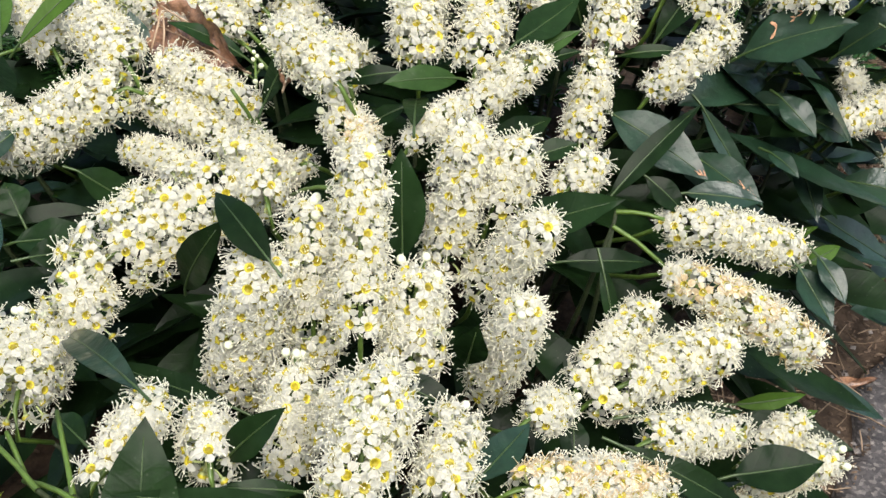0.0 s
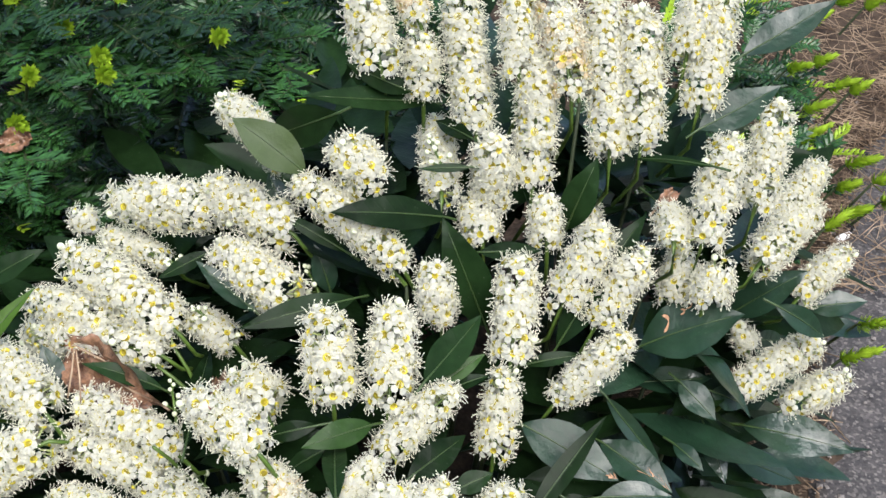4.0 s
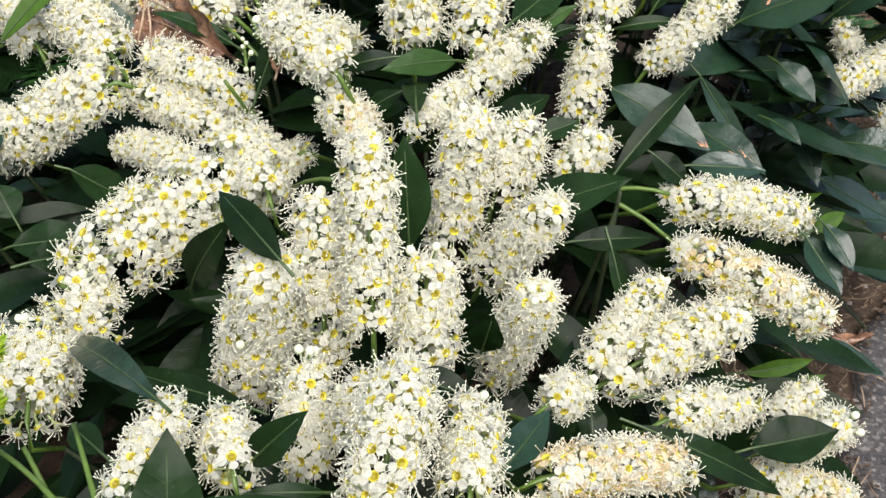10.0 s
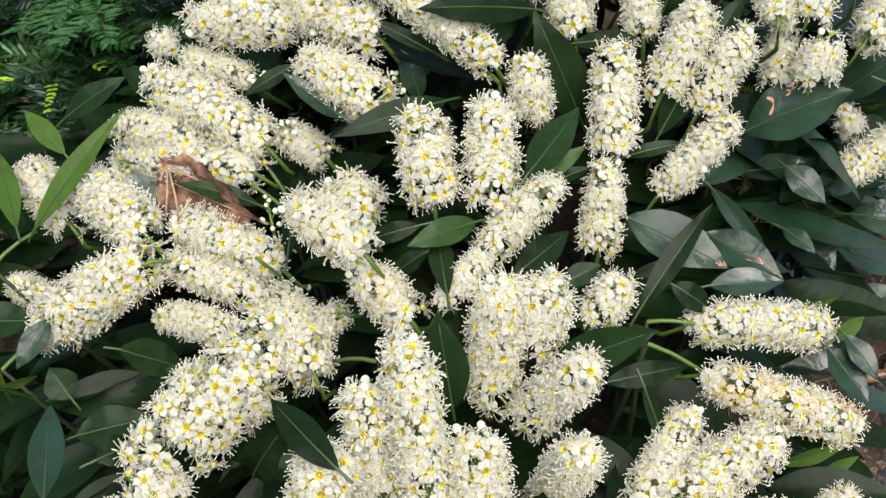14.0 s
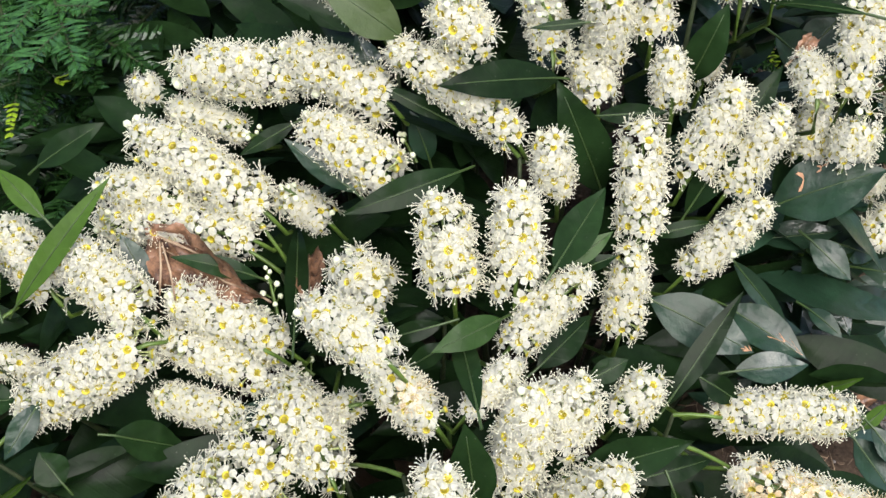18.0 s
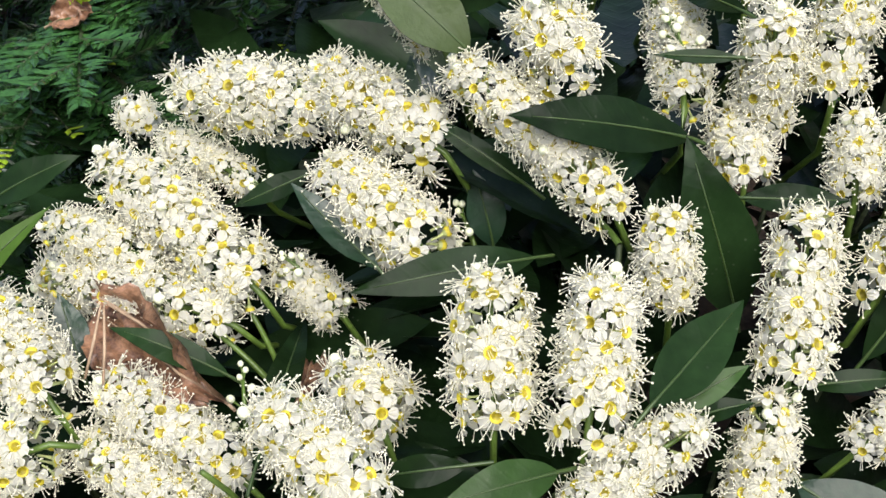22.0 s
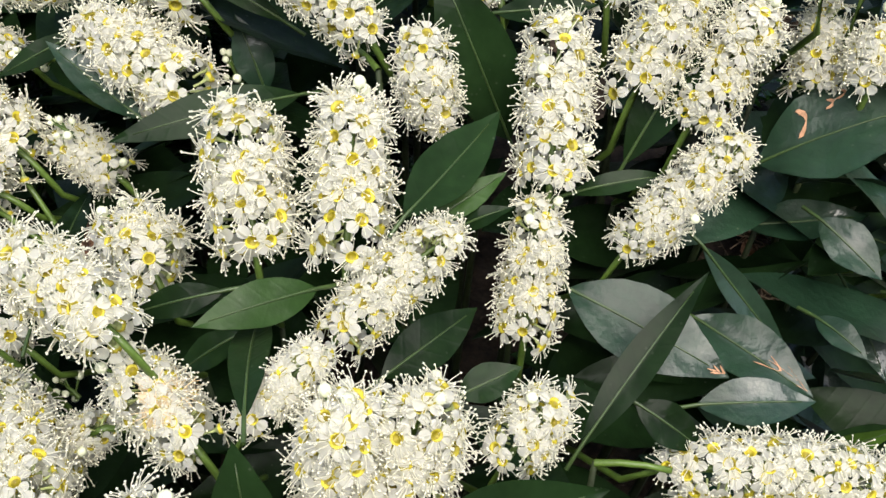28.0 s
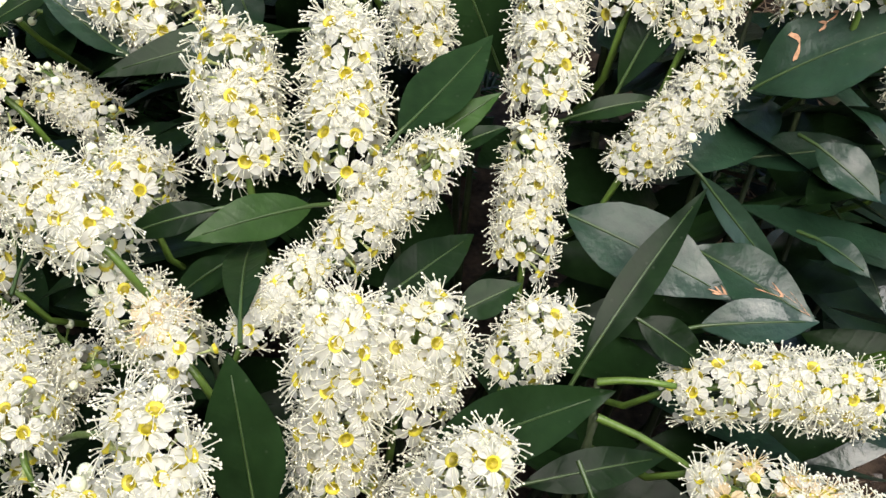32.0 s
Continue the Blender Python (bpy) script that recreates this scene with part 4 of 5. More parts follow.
def spray(owner, base, tip, rng, fresh=0.0, length=0.017, tipped=0.25):
    """A yew twig with two ranks of needles; fresh is the share at its end that is this year's pale growth."""
    base, tip = Vector(base), Vector(tip)
    axis = tip - base
    L = axis.length
    ahead = axis.normalized()
    up = (Vector((0, -0.35, 1)) - ahead * ahead.dot(Vector((0, -0.35, 1)))).normalized()
    side = ahead.cross(up)
    home = Matrix.Translation(owner.location).inverted()

    def spot(u):
        return ahead * (u * L) - up * (0.10 * L * u * u)

    VT, FT = [], []
    tube_into(VT, FT, [spot(0), spot(0.35), spot(0.7), spot(1)], [0.0018, 0.0014, 0.001, 0.0006], 5)
    old, young = ([], []), ([], [])

    def dress(at, ahead, side, up, L, fresh):
        n = int(L / 0.0040)
        for k in range(n):
            u = (k + 0.3) / n
            is_new = u > 1 - fresh
            for s in (-1, 1):
                lean = rng.uniform(0.85, 1.15) * (1 - 0.55 * max(0, u - 0.7) / 0.3) * (0.62 if is_new else 1)
                lift = rng.uniform(-0.1, 0.4) + (0.3 if is_new else 0)
                way = (side * s * math.sin(lean) + ahead * math.cos(lean) + up * lift).normalized()
                V, F = young if is_new else old
                l = length * rng.uniform(0.75, 1.1) * (0.66 if is_new else 1) * (1 - 0.35 * max(0, u - 0.8) / 0.2)
                needle_into(V, F, at(u), way, up, l, 0.0050 if not is_new else 0.0034)

    dress(spot, ahead, side, up, L, fresh)
    for k in range(int(L / 0.030)):
        u = 0.12 + 0.75 * k / max(1, int(L / 0.030))
        s = 1 if k % 2 else -1
        out = (side * s * 0.75 + ahead * 0.75 + up * rng.uniform(-0.2, 0.35)).normalized()
        sl = rng.uniform(0.025, 0.055) * (1.15 - 0.5 * u)
        root, sag = spot(u), rng.uniform(0.0, 0.15)
        side_at = lambda q, root=root, out=out, sl=sl, sag=sag: root + out * (q * sl) - up * (sag * sl * q * q)
        tube_into(VT, FT, [side_at(0), side_at(0.5), side_at(1)], [0.001, 0.0008, 0.0005], 4)
        dress(side_at, out, out.cross(up).normalized(), up, sl, fresh if fresh > 0.95 or rng.random() < tipped else 0)
    twig = new("branch", raw_mesh("branch", VT, FT, [SHOOT]))
    twig.parent = owner
    twig.matrix_local = home @ Matrix.Translation(base)
    for name, (V, F), mat in (("needles", old, YEW), ("new_shoot", young, YEW_NEW)):
        if V:
            ob = new(name, raw_mesh(name, V, F, [mat], smooth=False))
            ob.parent = twig
            tagged(ob, kind="stuff")


def tuft(owner, base, tip, rng):
    """A stubby bud burst of this year's bright needles at the end of a short twig."""
    base, tip = Vector(base), Vector(tip)
    axis = tip - base
    L = axis.length
    ahead = axis.normalized()
    side = ahead.cross(Vector((0.3, 0.8, 0.4))).normalized()
    over = ahead.cross(side)
    VT, FT, V, F = [], [], [], []
    tube_into(VT, FT, [-ahead * 0.02 - Vector((0, 0, 0.02)), Vector((0, 0, 0)), ahead * L * 0.8], [0.0015, 0.0012, 0.0007], 5)
    for k in range(120):
        u = rng.random()
        a = k * 2.4
        out = side * math.cos(a) + over * math.sin(a)
        lean = 1.15 - 0.9 * u + rng.uniform(-0.15, 0.15)
        way = (out * math.sin(lean) + ahead * math.cos(lean)).normalized()
        needle_into(V, F, ahead * (u * L * 0.75), way, (out + ahead * 0.3).normalized(), rng.uniform(0.008, 0.012), 0.0034)
    twig = new("branch", raw_mesh("branch", VT, FT, [SHOOT]))
    twig.parent = owner
    twig.matrix_local = Matrix.Translation(owner.location).inverted() @ Matrix.Translation(base)
    ob = new("new_shoot", raw_mesh("new_shoot", V, F, [YEW_NEW], smooth=False))
    ob.parent = twig
    tagged(ob, kind="stuff")


grow = random.Random(21)
yew_front = tagged(new("yew_shrub"), "young yew with bright yellow-green tips at the bed's front", "shrub")
yew_front.location = (-0.25, 0.16, 0)
tuft(yew_front, (-0.191, 0.188, 0.211), (-0.184, 0.196, 0.223), grow)
tuft(yew_front, (-0.197, 0.190, 0.213), (-0.192, 0.195, 0.224), grow)
tuft(yew_front, (-0.150, 0.163, 0.237), (-0.143, 0.167, 0.246), grow)
tuft(yew_front, (-0.217, 0.267, 0.222), (-0.211, 0.272, 0.226), grow)
tuft(yew_front, (-0.222, 0.265, 0.196), (-0.216, 0.269, 0.199), grow)
spray(yew_left, (-0.192, 0.802, 0.223), (-0.229, 0.786, 0.263), grow, 0.0, 0.0165)
spray(yew_left, (-0.184, 0.855, 0.203), (-0.142, 0.845, 0.255), grow, 0.0, 0.0165)
spray(yew_left, (-0.268, 0.894, 0.245), (-0.225, 0.888, 0.286), grow, 0.0, 0.0165)
spray(yew_left, (-0.333, 0.809, 0.221), (-0.306, 0.806, 0.250), grow, 0.0, 0.0165)
spray(yew_left, (-0.269, 0.916, 0.224), (-0.255, 0.926, 0.265), grow, 0.0, 0.0165)
spray(yew_left, (-0.314, 0.871, 0.217), (-0.291, 0.868, 0.259), grow, 0.0, 0.0165)
spray(yew_left, (-0.143, 0.927, 0.210), (-0.129, 0.931, 0.245), grow, 0.0, 0.0165)
spray(yew_left, (-0.306, 0.797, 0.176), (-0.268, 0.798, 0.209), grow, 0.0, 0.0165)
tuft(yew_right, (0.446, 1.050, 0.170), (0.461, 1.041, 0.181), grow)
tuft(yew_right, (0.411, 1.025, 0.160), (0.437, 1.030, 0.174), grow)
tuft(yew_right, (0.372, 0.958, 0.150), (0.390, 0.948, 0.162), grow)
tuft(yew_right, (0.400, 0.969, 0.150), (0.420, 0.967, 0.160), grow)
tuft(yew_right, (0.426, 0.933, 0.140), (0.445, 0.935, 0.150), grow)
tuft(yew_right, (0.408, 0.940, 0.140), (0.433, 0.935, 0.153), grow)
tuft(yew_right, (0.369, 0.901, 0.140), (0.395, 0.897, 0.154), grow)
tuft(yew_right, (0.356, 0.868, 0.130), (0.389, 0.873, 0.147), grow)
tuft(yew_right, (0.387, 0.831, 0.130), (0.413, 0.823, 0.144), grow)
tuft(yew_right, (0.408, 0.817, 0.120), (0.431, 0.819, 0.131), grow)
tuft(yew_right, (0.406, 0.791, 0.120), (0.427, 0.775, 0.137), grow)
tuft(yew_right, (0.365, 0.774, 0.120), (0.386, 0.768, 0.132), grow)
tuft(yew_right, (0.343, 0.755, 0.120), (0.367, 0.762, 0.134), grow)
tuft(yew_right, (0.335, 0.657, 0.070), (0.365, 0.653, 0.085), grow)
tuft(yew_right, (0.370, 0.707, 0.060), (0.390, 0.693, 0.075), grow)
tuft(yew_right, (0.374, 0.811, 0.120), (0.392, 0.807, 0.130), grow)
tuft(yew_right, (0.473, 1.042, 0.170), (0.505, 1.044, 0.186), grow)
tuft(yew_right, (0.381, 1.012, 0.150), (0.404, 1.002, 0.164), grow)
tuft(yew_left, (-0.285, 0.865, 0.275), (-0.282, 0.858, 0.278), grow)
tuft(yew_left, (-0.244, 0.834, 0.265), (-0.241, 0.828, 0.268), grow)
tuft(yew_left, (-0.216, 0.794, 0.265), (-0.206, 0.783, 0.268), grow)
tuft(yew_left, (-0.209, 0.772, 0.262), (-0.203, 0.766, 0.265), grow)
tuft(yew_left, (-0.266, 0.799, 0.245), (-0.263, 0.794, 0.248), grow)
tuft(yew_left, (-0.276, 0.770, 0.225), (-0.265, 0.759, 0.228), grow)
tuft(yew_left, (-0.131, 0.810, 0.270), (-0.127, 0.803, 0.273), grow)
tuft(yew_left, (-0.225, 0.854, 0.285), (-0.216, 0.844, 0.288), grow)
tuft(yew_left, (-0.204, 0.850, 0.285), (-0.200, 0.840, 0.288), grow)
# the larger sprays of its face
spray(yew_left, (-0.289, 0.913, 0.240), (-0.195, 0.751, 0.270), grow, 0.0, 0.018)
spray(yew_left, (-0.252, 0.911, 0.250), (-0.167, 0.782, 0.280), grow, 0.0, 0.018)
spray(yew_left, (-0.202, 0.897, 0.250), (-0.119, 0.807, 0.280), grow, 0.0, 0.018)
spray(yew_left, (-0.233, 0.854, 0.240), (-0.177, 0.755, 0.260), grow, 0.0, 0.018)
spray(yew_left, (-0.189, 0.887, 0.240), (-0.132, 0.779, 0.260), grow, 0.0, 0.018)
spray(yew_left, (-0.295, 0.859, 0.230), (-0.227, 0.764, 0.250), grow, 0.0, 0.018)
spray(yew_left, (-0.108, 0.919, 0.260), (-0.075, 0.817, 0.280), grow, 0.0, 0.018)
spray(yew_left, (-0.294, 0.842, 0.200), (-0.239, 0.760, 0.220), grow, 0.0, 0.018)
spray(yew_left, (-0.172, 0.921, 0.150), (-0.176, 0.813, 0.160), grow, 0.3, 0.018)
spray(yew_left, (-0.273, 0.784, 0.170), (-0.213, 0.717, 0.180), grow, 0.0, 0.018)
spray(yew_left, (-0.298, 0.809, 0.170), (-0.247, 0.707, 0.180), grow, 0.0, 0.018)
spray(yew_left, (-0.318, 0.925, 0.260), (-0.240, 0.798, 0.290), grow, 0.0, 0.018)
for k in range(135):
    x, y = grow.uniform(-0.62, 0.04), grow.uniform(0.76, 1.2)
    top = 0.20 + 0.34 * (y - 0.78) - 0.5 * max(0, x + 0.10)
    z = top - (grow.uniform(0.0, 0.06) if k < 62 else grow.uniform(0.08, 0.2))
    if z < 0.02:
        continue
    a = grow.uniform(-2.7, -0.4)
    L = grow.uniform(0.08, 0.16)
    spray(yew_left, (x, y, z), (x + L * math.cos(a), y + L * math.sin(a), z + grow.uniform(-0.04, 0.05)), grow, 0.0 if k > 62 or grow.random() < 0.7 else 0.2, 0.018)
for k in range(70):
    x = grow.uniform(0.16, 0.40)
    y = 0.70 + (x - 0.16) * 1.2 + grow.uniform(-0.05, 0.30)
    if x > edge(y) - 0.03:
        continue
    z = grow.uniform(0.02, 0.13)
    a = grow.uniform(-2.2, 1.4)
    L = grow.uniform(0.05, 0.09)
    spray(yew_right, (x, y, z), (x + L * math.cos(a), y + L * math.sin(a), z + grow.uniform(0.0, 0.05)), grow, 0.0 if grow.random() < 0.68 else grow.uniform(0.35, 0.6), 0.015, 0.25)


def thicket(owner, n, x0, x1, y0, y1, top):
    """The dense shaded inside of the yew: crossing twigs full of needles, too many to tell apart."""
    V, F = [], []
    for k in range(n):
        x, y = grow.uniform(x0, x1), grow.uniform(y0, y1)
        at = Vector((x, y, grow.uniform(0.02, top(x, y))))
        a, L = grow.uniform(0, 6.28), grow.uniform(0.06, 0.12)
        ahead = Vector((math.cos(a), math.sin(a), grow.uniform(-0.3, 0.4))).normalized()
        up = (Vector((0, -0.3, 1)) - ahead * ahead.dot(Vector((0, -0.3, 1)))).normalized()
        side = ahead.cross(up)
        tube_into(V, F, [at, at + ahead * L], [0.0014, 0.0006], 3)
        for j in range(int(L / 0.0042)):
            for s in (-1, 1):
                lean = grow.uniform(0.6, 1.2)
                way = (side * s * math.sin(lean) + ahead * math.cos(lean) + up * grow.uniform(-0.2, 0.6)).normalized()
                needle_into(V, F, at + ahead * (j * 0.0042), way, up, grow.uniform(0.013, 0.018), 0.0036)
    ob = new("needles", raw_mesh("needles", V, F, [YEW], smooth=False))
    ob.parent = owner
    ob.matrix_local = Matrix.Translation(owner.location).inverted()
    tagged(ob, "dark inner needles of the yew", kind="stuff")


thicket(yew_left, 950, -0.72, 0.04, 0.72, 1.30, lambda x, y: 0.12 + 0.15 * max(0, y - 0.8))
thicket(yew_left, 620, -0.95, 0.22, 1.15, 1.95, lambda x, y: 0.38)


def trunk(owner, foot, end, r):
    V, F = [], []
    foot, end = Vector(foot), Vector(end)
    tube_into(V, F, [foot, foot.lerp(end, 0.4) + Vector((0.01, 0.015, 0)), end], [r, r * 0.7, r * 0.35], 7)
    ob = new("branch", raw_mesh("branch", V, F, [BARK]))
    ob.parent = owner
    ob.matrix_local = Matrix.Translation(owner.location).inverted()


for k in range(12):
    trunk(yew_left, (-0.28 + grow.uniform(-0.06, 0.06), 1.05 + grow.uniform(-0.05, 0.05), -0.01), (grow.uniform(-0.6, 0.05), grow.uniform(0.85, 1.2), grow.uniform(0.03, 0.10)), 0.006)
for k in range(8):
    trunk(yew_right, (0.27 + grow.uniform(-0.04, 0.04), 0.92 + grow.uniform(-0.05, 0.05), -0.01), (grow.uniform(0.16, 0.36), grow.uniform(0.72, 1.1), grow.uniform(0.04, 0.12)), 0.006)

# unseen wall added behind the camera to keep low sky out of leaf reflections
bm = bmesh.new()
bmesh.ops.create_cube(bm, size=1, matrix=Matrix.Translation((0, -2.6, 1.08)) @ Matrix.Diagonal((7, 0.25, 2.2, 1)))
tagged(part("sky_block_wall", bm, SKY_BLOCK, smooth=False), "plain dark wall added out of view to block low sky light", "wall", kind="structure")

# ---- litter and small things on the ground ----
V, F = [], []
for k in range(6500):
    far = k % 3 > 0
    y = grow.uniform(0.8, 1.75) if far else grow.uniform(0.15, 1.2)
    x = grow.uniform(0.26, 0.98) if far else edge(y) + grow.uniform(-0.14, 0.01)
    if not far and y < 0.62 and grow.random() < 0.75:
        continue
    if far and x > edge(y) + 0.06 and grow.random() < 0.7:
        continue
    a, L = grow.uniform(0, 6.28), grow.uniform(0.02, 0.07) if far else grow.uniform(0.010, 0.04)
    p = Vector((x, y, 0.010 + grow.uniform(0, 0.007)))
    d = Vector((math.cos(a), math.sin(a), grow.uniform(-0.08, 0.1))) * L
    bow = Vector((-d.y, d.x, 0)) * grow.uniform(-0.14, 0.14)
    tube_into(V, F, [p - d / 2, p + bow, p + d / 2], [0.0005, 0.0006, 0.0003], 3)
tagged(new("pine_straw", raw_mesh("pine_straw", V, F, [STRAW])), "scattered reddish brown pine needles on the soil", "litter", kind="stuff")

V, F = [], []
for k in range(1100):
    y = grow.uniform(0.05, 1.3)
    x = edge(y) + (grow.uniform(-0.02, 0.45) if k % 3 else grow.uniform(-0.09, 0.02))
    r = grow.uniform(0.0010, 0.0034)
    ball_into(V, F, Vector((x, y, 0.0055 + r * 0.3)), r, grow.uniform(0.5, 0.9), Vector((grow.uniform(-0.3, 0.3), grow.uniform(-0.3, 0.3), 1)).normalized())
tagged(new("grit", raw_mesh("grit", V, F, [STONE], smooth=False)), "small pale stones and grit along the path", "gravel", kind="stuff")


V, F = [], []
for k in range(8500):
    y = grow.uniform(0.1, 1.35)
    x = edge(y) - abs(grow.gauss(0, 0.09)) + 0.015
    if k % 5 == 0:
        x, y = grow.uniform(-0.5, 0.2), grow.uniform(0.1, 1.2)
    elif k % 5 == 1:
        y = grow.uniform(0.8, 1.6)
        x = grow.uniform(0.28, 0.9)
    L, w, a = grow.uniform(0.0015, 0.007), grow.uniform(0.0008, 0.003), grow.uniform(0, 6.28)
    m = Matrix.LocRotScale((x, y, 0.008 + grow.uniform(0, 0.004)), Euler((grow.uniform(-0.6, 0.6), grow.uniform(-0.5, 0.5), a)), (L, w, 0.0007))
    first, n = len(V), grow.choice((4, 5, 5, 6))
    rim = [Vector((0.5 * math.cos(q * 6.283 / n) * grow.uniform(0.7, 1.2), 0.5 * math.sin(q * 6.283 / n) * grow.uniform(0.6, 1.3), grow.uniform(-0.4, 0.4))) for q in range(n)]
    V += [tuple(m @ c) for c in rim] + [tuple(m @ (c * 0.85 + Vector((0, 0, 1)))) for c in rim]
    F.append(tuple(first + n + q for q in range(n)))
    F += [(first + q, first + (q + 1) % n, first + n + (q + 1) % n, first + n + q) for q in range(n)]
tagged(new("bark_litter", raw_mesh("bark_litter", V, F, [CHIP], smooth=False)), "brown bark chips and crumbs scattered on the soil", "litter", kind="stuff")


def litter_leaf(name, p, a, L, W, label, mat=DRY, tilt=0.2):
    """A curled dead leaf."""
    V, F = [], []
    for i in range(15):
        u = i / 14
        w = 0.5 * W * math.sin(math.pi * min(1, u ** 0.85 + 0.01)) ** 0.7
        for c in (-1, -0.6, -0.2, 0.2, 0.6, 1):
            V.append((c * w * (0.8 + 0.2 * math.sin(7 * u)), u * L, 1.0 * abs(c) ** 1.3 * w + 0.22 * L * (2 * u - 1) ** 2 + 0.16 * W * noise.noise((c * 1.7 + p[0] * 40, u * 5, p[1] * 40))))
    for i in range(14):
        for j in range(5):
            F.append((i * 6 + j, i * 6 + j + 1, i * 6 + j + 7, i * 6 + j + 6))
    low = len(V)
    V += [(x, y, z - 0.0005) for x, y, z in V]
    F += [tuple(low + q for q in reversed(f)) for f in F[:70]]
    ob = new(name, raw_mesh(name, V, F, [mat]))
    ob.matrix_world = Matrix.LocRotScale(p, Euler((tilt, 0.15, a)), None)
    return tagged(ob, label, "dead leaf")


def dead_leaf(base, tip, width, label):
    """A brittle brown leaf, folded along its rib and crumpled."""
    base, tip = Vector(base), Vector(tip)
    L = (tip - base).length
    V, F = [], []
    rows, cols = 24, 13
    for i in range(rows + 1):
        u = i / rows
        w = 0.5 * width * (math.sin(math.pi * (0.03 + 0.80 * u)) ** 0.7) * (1 + 0.22 * noise.noise((u * 8, base.x * 50, 0)))
        for j in range(cols):
            c = 2 * j / (cols - 1) - 1
            ridge = 0.5 - abs(noise.noise((c * 2.0 + u, u * 3.0 - c, base.y * 30)))
            crease = ridge + 0.45 * abs(noise.noise((c * 4.5, u * 7, base.x * 30)))
            V.append((c * w * (1 - 0.15 * crease), u * L + 0.06 * L * noise.noise((c * 3, u * 4, 7)), 0.5 * abs(c + 0.15) * w + 0.38 * width * crease + 0.5 * max(0, c - 0.6) * width))
    for i in range(rows):
        for j in range(cols - 1):
            q = i * cols + j
            F.append((q, q + 1, q + cols + 1, q + cols))
    low, count = len(V), len(F)
    V += [(x, y, z - 0.0004) for x, y, z in V]
    F += [tuple(low + q for q in reversed(f)) for f in F[:count]]
    ob = tagged(new("dead_leaf", raw_mesh("dead_leaf", V, F, [DRY])), label, "dead leaf")
    ahead = (tip - base).normalized()
    side = ahead.cross(Vector((0, -0.7, 0.7))).normalized()
    ob.matrix_world = Matrix.Translation(base) @ Matrix((side, ahead, side.cross(ahead))).transposed().to_4x4()
    ribs, RF = [], []
    tube_into(ribs, RF, [Vector((0, -0.006, 0))] + [Vector(V[i * cols + cols // 2]) + Vector((0, 0, 0.0003)) for i in range(0, rows + 1, 3)], [0.0007] * 2 + [0.0006 - 0.00005 * k for k in range(8)], 5)
    rib = new("midrib", raw_mesh("midrib", ribs, RF, [STRAW]))
    rib.parent = ob


for k in range(26):
    y = grow.uniform(0.2, 1.1)
    litter_leaf("fallen_leaf", (edge(y) - grow.uniform(0.0, 0.13), y, 0.008), grow.uniform(0, 6.28), grow.uniform(0.015, 0.035), grow.uniform(0.008, 0.016), "small dry brown leaf scrap on the soil", tilt=0.05)

V, F = [], []
tube_into(V, F, [(-0.010, 0, 0), (-0.004, 0.0006, 0.0005), (0.003, 0, 0.0004), (0.010, -0.0005, 0)], [0.0034, 0.0036, 0.0035, 0.0033], 10)
F.append(tuple(reversed(range(10))))
butt = new("paper_stub", raw_mesh("paper_stub", V, F, [PAPER]))
butt.matrix_world = pose(0.436, 0.884, 0.0085, 0, 0, 35)
tagged(butt, "white paper stub lying at the path's edge", "litter")


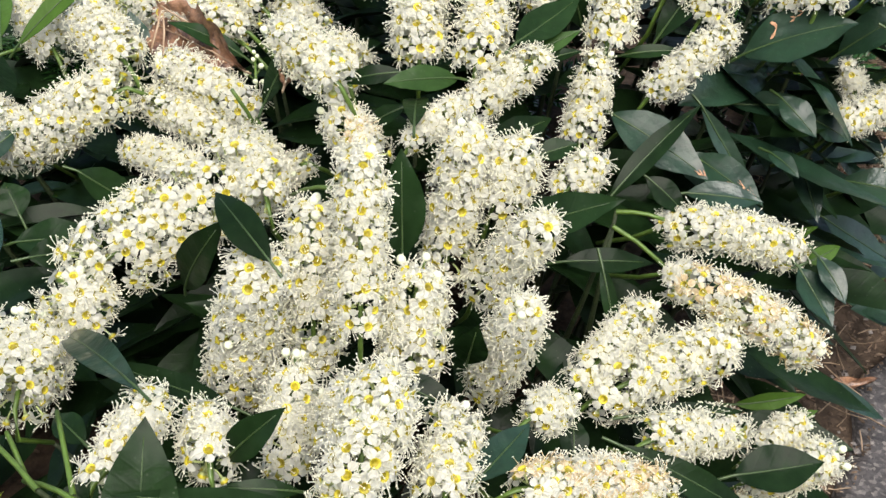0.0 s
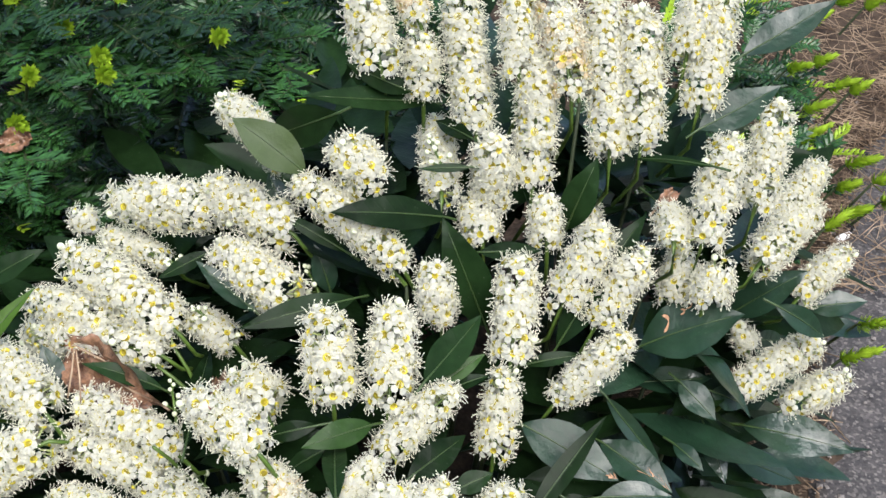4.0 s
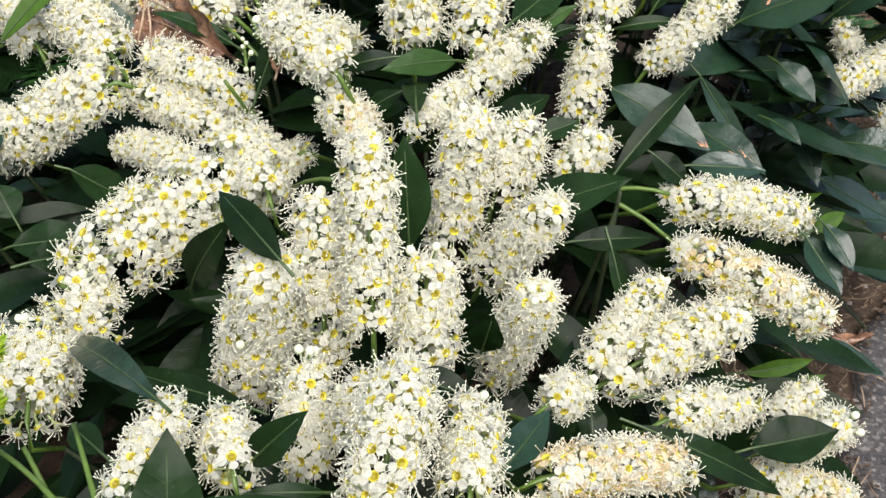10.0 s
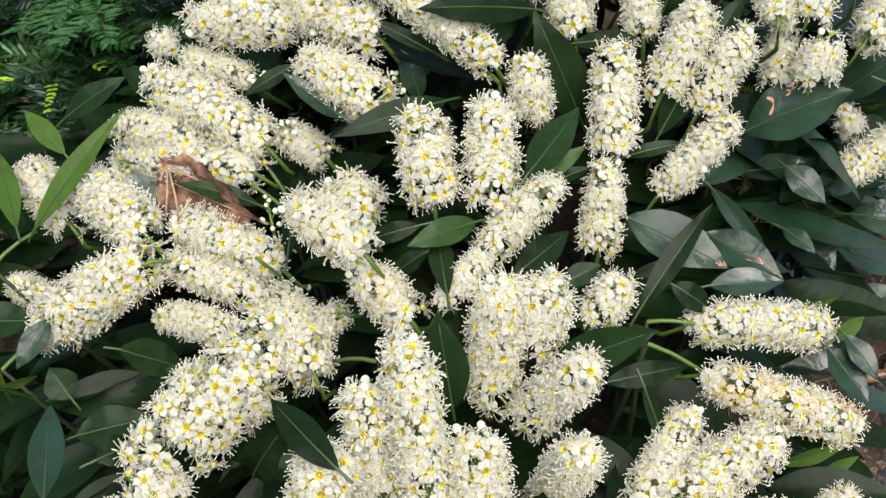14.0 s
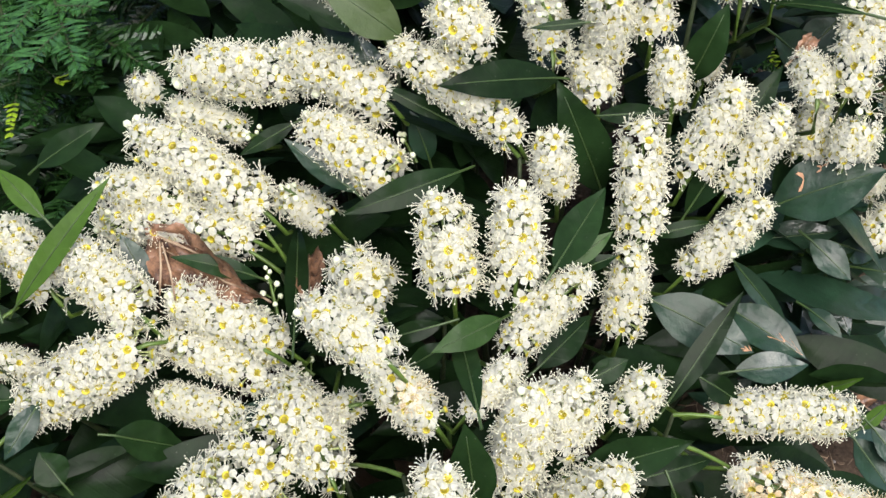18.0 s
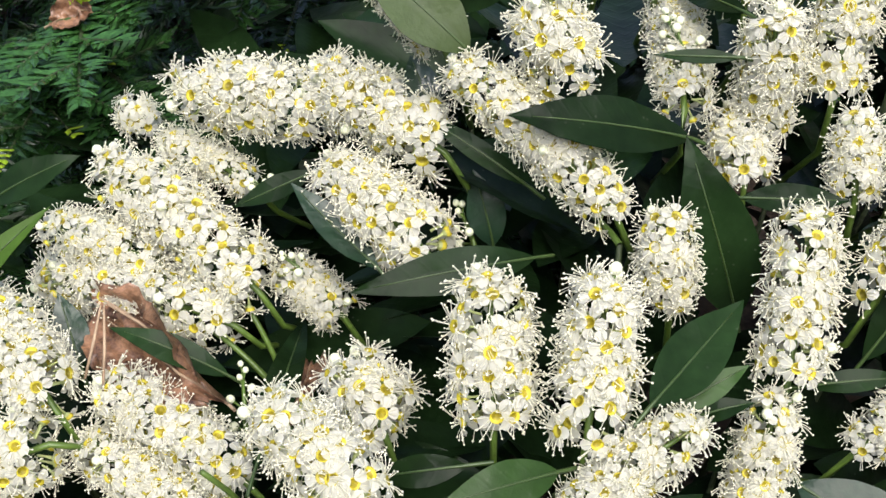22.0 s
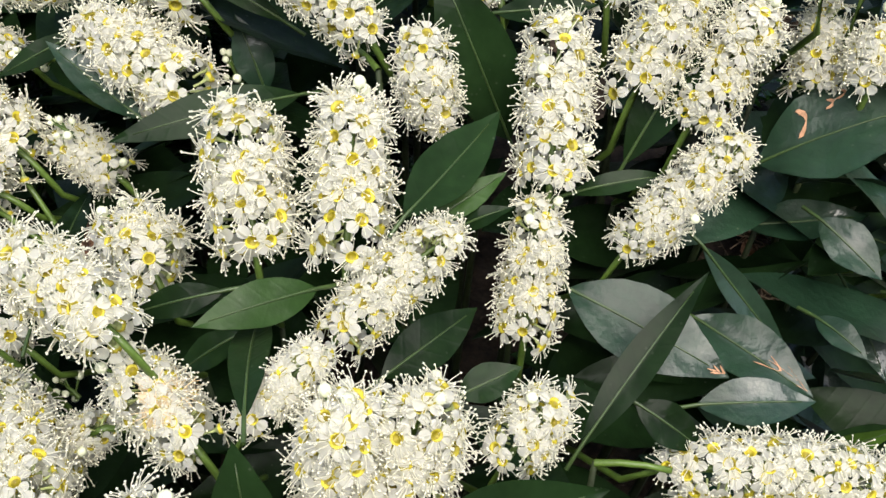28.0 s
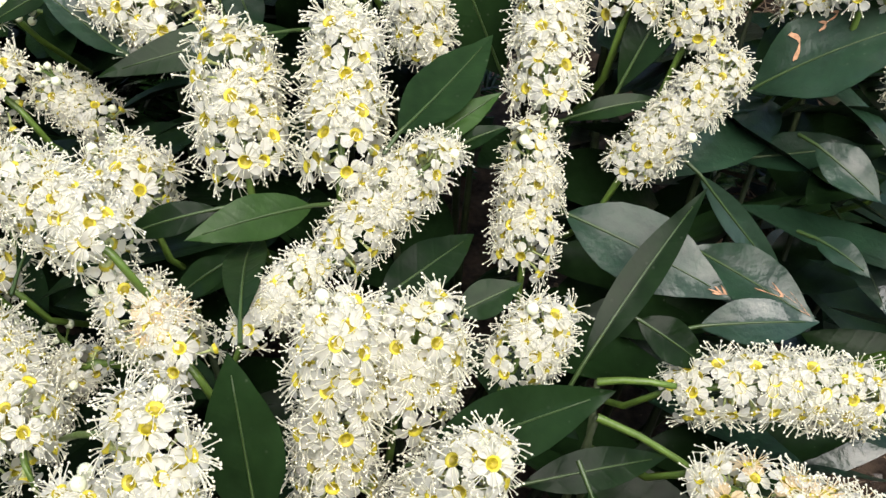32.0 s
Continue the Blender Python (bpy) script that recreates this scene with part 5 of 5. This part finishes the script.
for a, b in (((-0.192, 0.515, 0.240), (-0.194, 0.492, 0.226)), ((-0.191, 0.515, 0.239), (-0.186, 0.486, 0.227)), ((-0.193, 0.518, 0.241), (-0.176, 0.514, 0.229)), ((-0.190, 0.516, 0.240), (-0.168, 0.508, 0.229))):
    a, b = Vector(a), Vector(b)
    V, F = [], []
    tube_into(V, F, [Vector((0, 0, 0)), (b - a) * 0.5 + Vector((0.001, -0.001, 0.002)), b - a], [0.0004, 0.0006, 0.0005], 5)
    straw = tagged(new("pine_needle", raw_mesh("pine_needle", V, F, [STRAW])), "tan dry pine needle caught on the dead leaf", "litter", group="pine needles on the dead leaf")
    straw.location = a


def weed(p, n, size):
    """A seedling with a few small rounded leaves."""
    ob = tagged(new("weed"), "small green weed seedling growing at the path's edge", "weed", group="weeds along the path")
    ob.location = p
    for k in range(n):
        a = k * 2.4 + grow.uniform(-0.3, 0.3)
        V, F = [], []
        d = Vector((math.cos(a), math.sin(a), 0.7)) * size
        tube_into(V, F, [(0, 0, -0.004), d * 0.5, d], [0.0007, 0.0006, 0.0005], 4)
        st = new("stalk", raw_mesh("stalk", V, F, [GREEN_STEM]))
        st.parent = ob
        V, F = [tuple(d)], []
        s1 = Vector((-math.sin(a), math.cos(a), 0))
        f1 = Vector((math.cos(a), math.sin(a), 0.15))
        for q in range(9):
            b = 2 * math.pi * q / 9
            V.append(tuple(d + f1 * size * 0.42 * (1 + math.cos(b)) + s1 * size * 0.36 * math.sin(b) + Vector((0, 0, 0.06 * size * math.cos(2 * b)))))
        F = [(0, 1 + q, 1 + (q + 1) % 9) for q in range(9)]
        lf = new("leaf", raw_mesh("leaf", V, F, [FRESH_LEAF]))
        lf.parent = ob


for x, y, n, size in ((0.195, 0.40, 5, 0.008), (0.155, 0.325, 6, 0.010), (0.31, 0.67, 5, 0.009), (0.29, 0.62, 4, 0.007), (0.42, 1.0, 6, 0.010)):
    weed((x, y, 0.004), n, size)

dead_leaf((-0.144, 0.485, 0.225), (-0.198, 0.533, 0.218), 0.0338, "large curled brown dead leaf caught among the flower spikes")
dead_leaf((-0.121, 0.473, 0.222), (-0.119, 0.524, 0.203), 0.0164, "brown dead leaf scrap lodged between laurel leaves")
dead_leaf((0.122, 0.525, 0.320), (0.132, 0.532, 0.326), 0.0085, "brown dead leaf scrap lodged between laurel leaves")
dead_leaf((-0.282, 0.758, 0.210), (-0.260, 0.761, 0.218), 0.0220, "pale pinkish brown dry leaf caught in the yew")
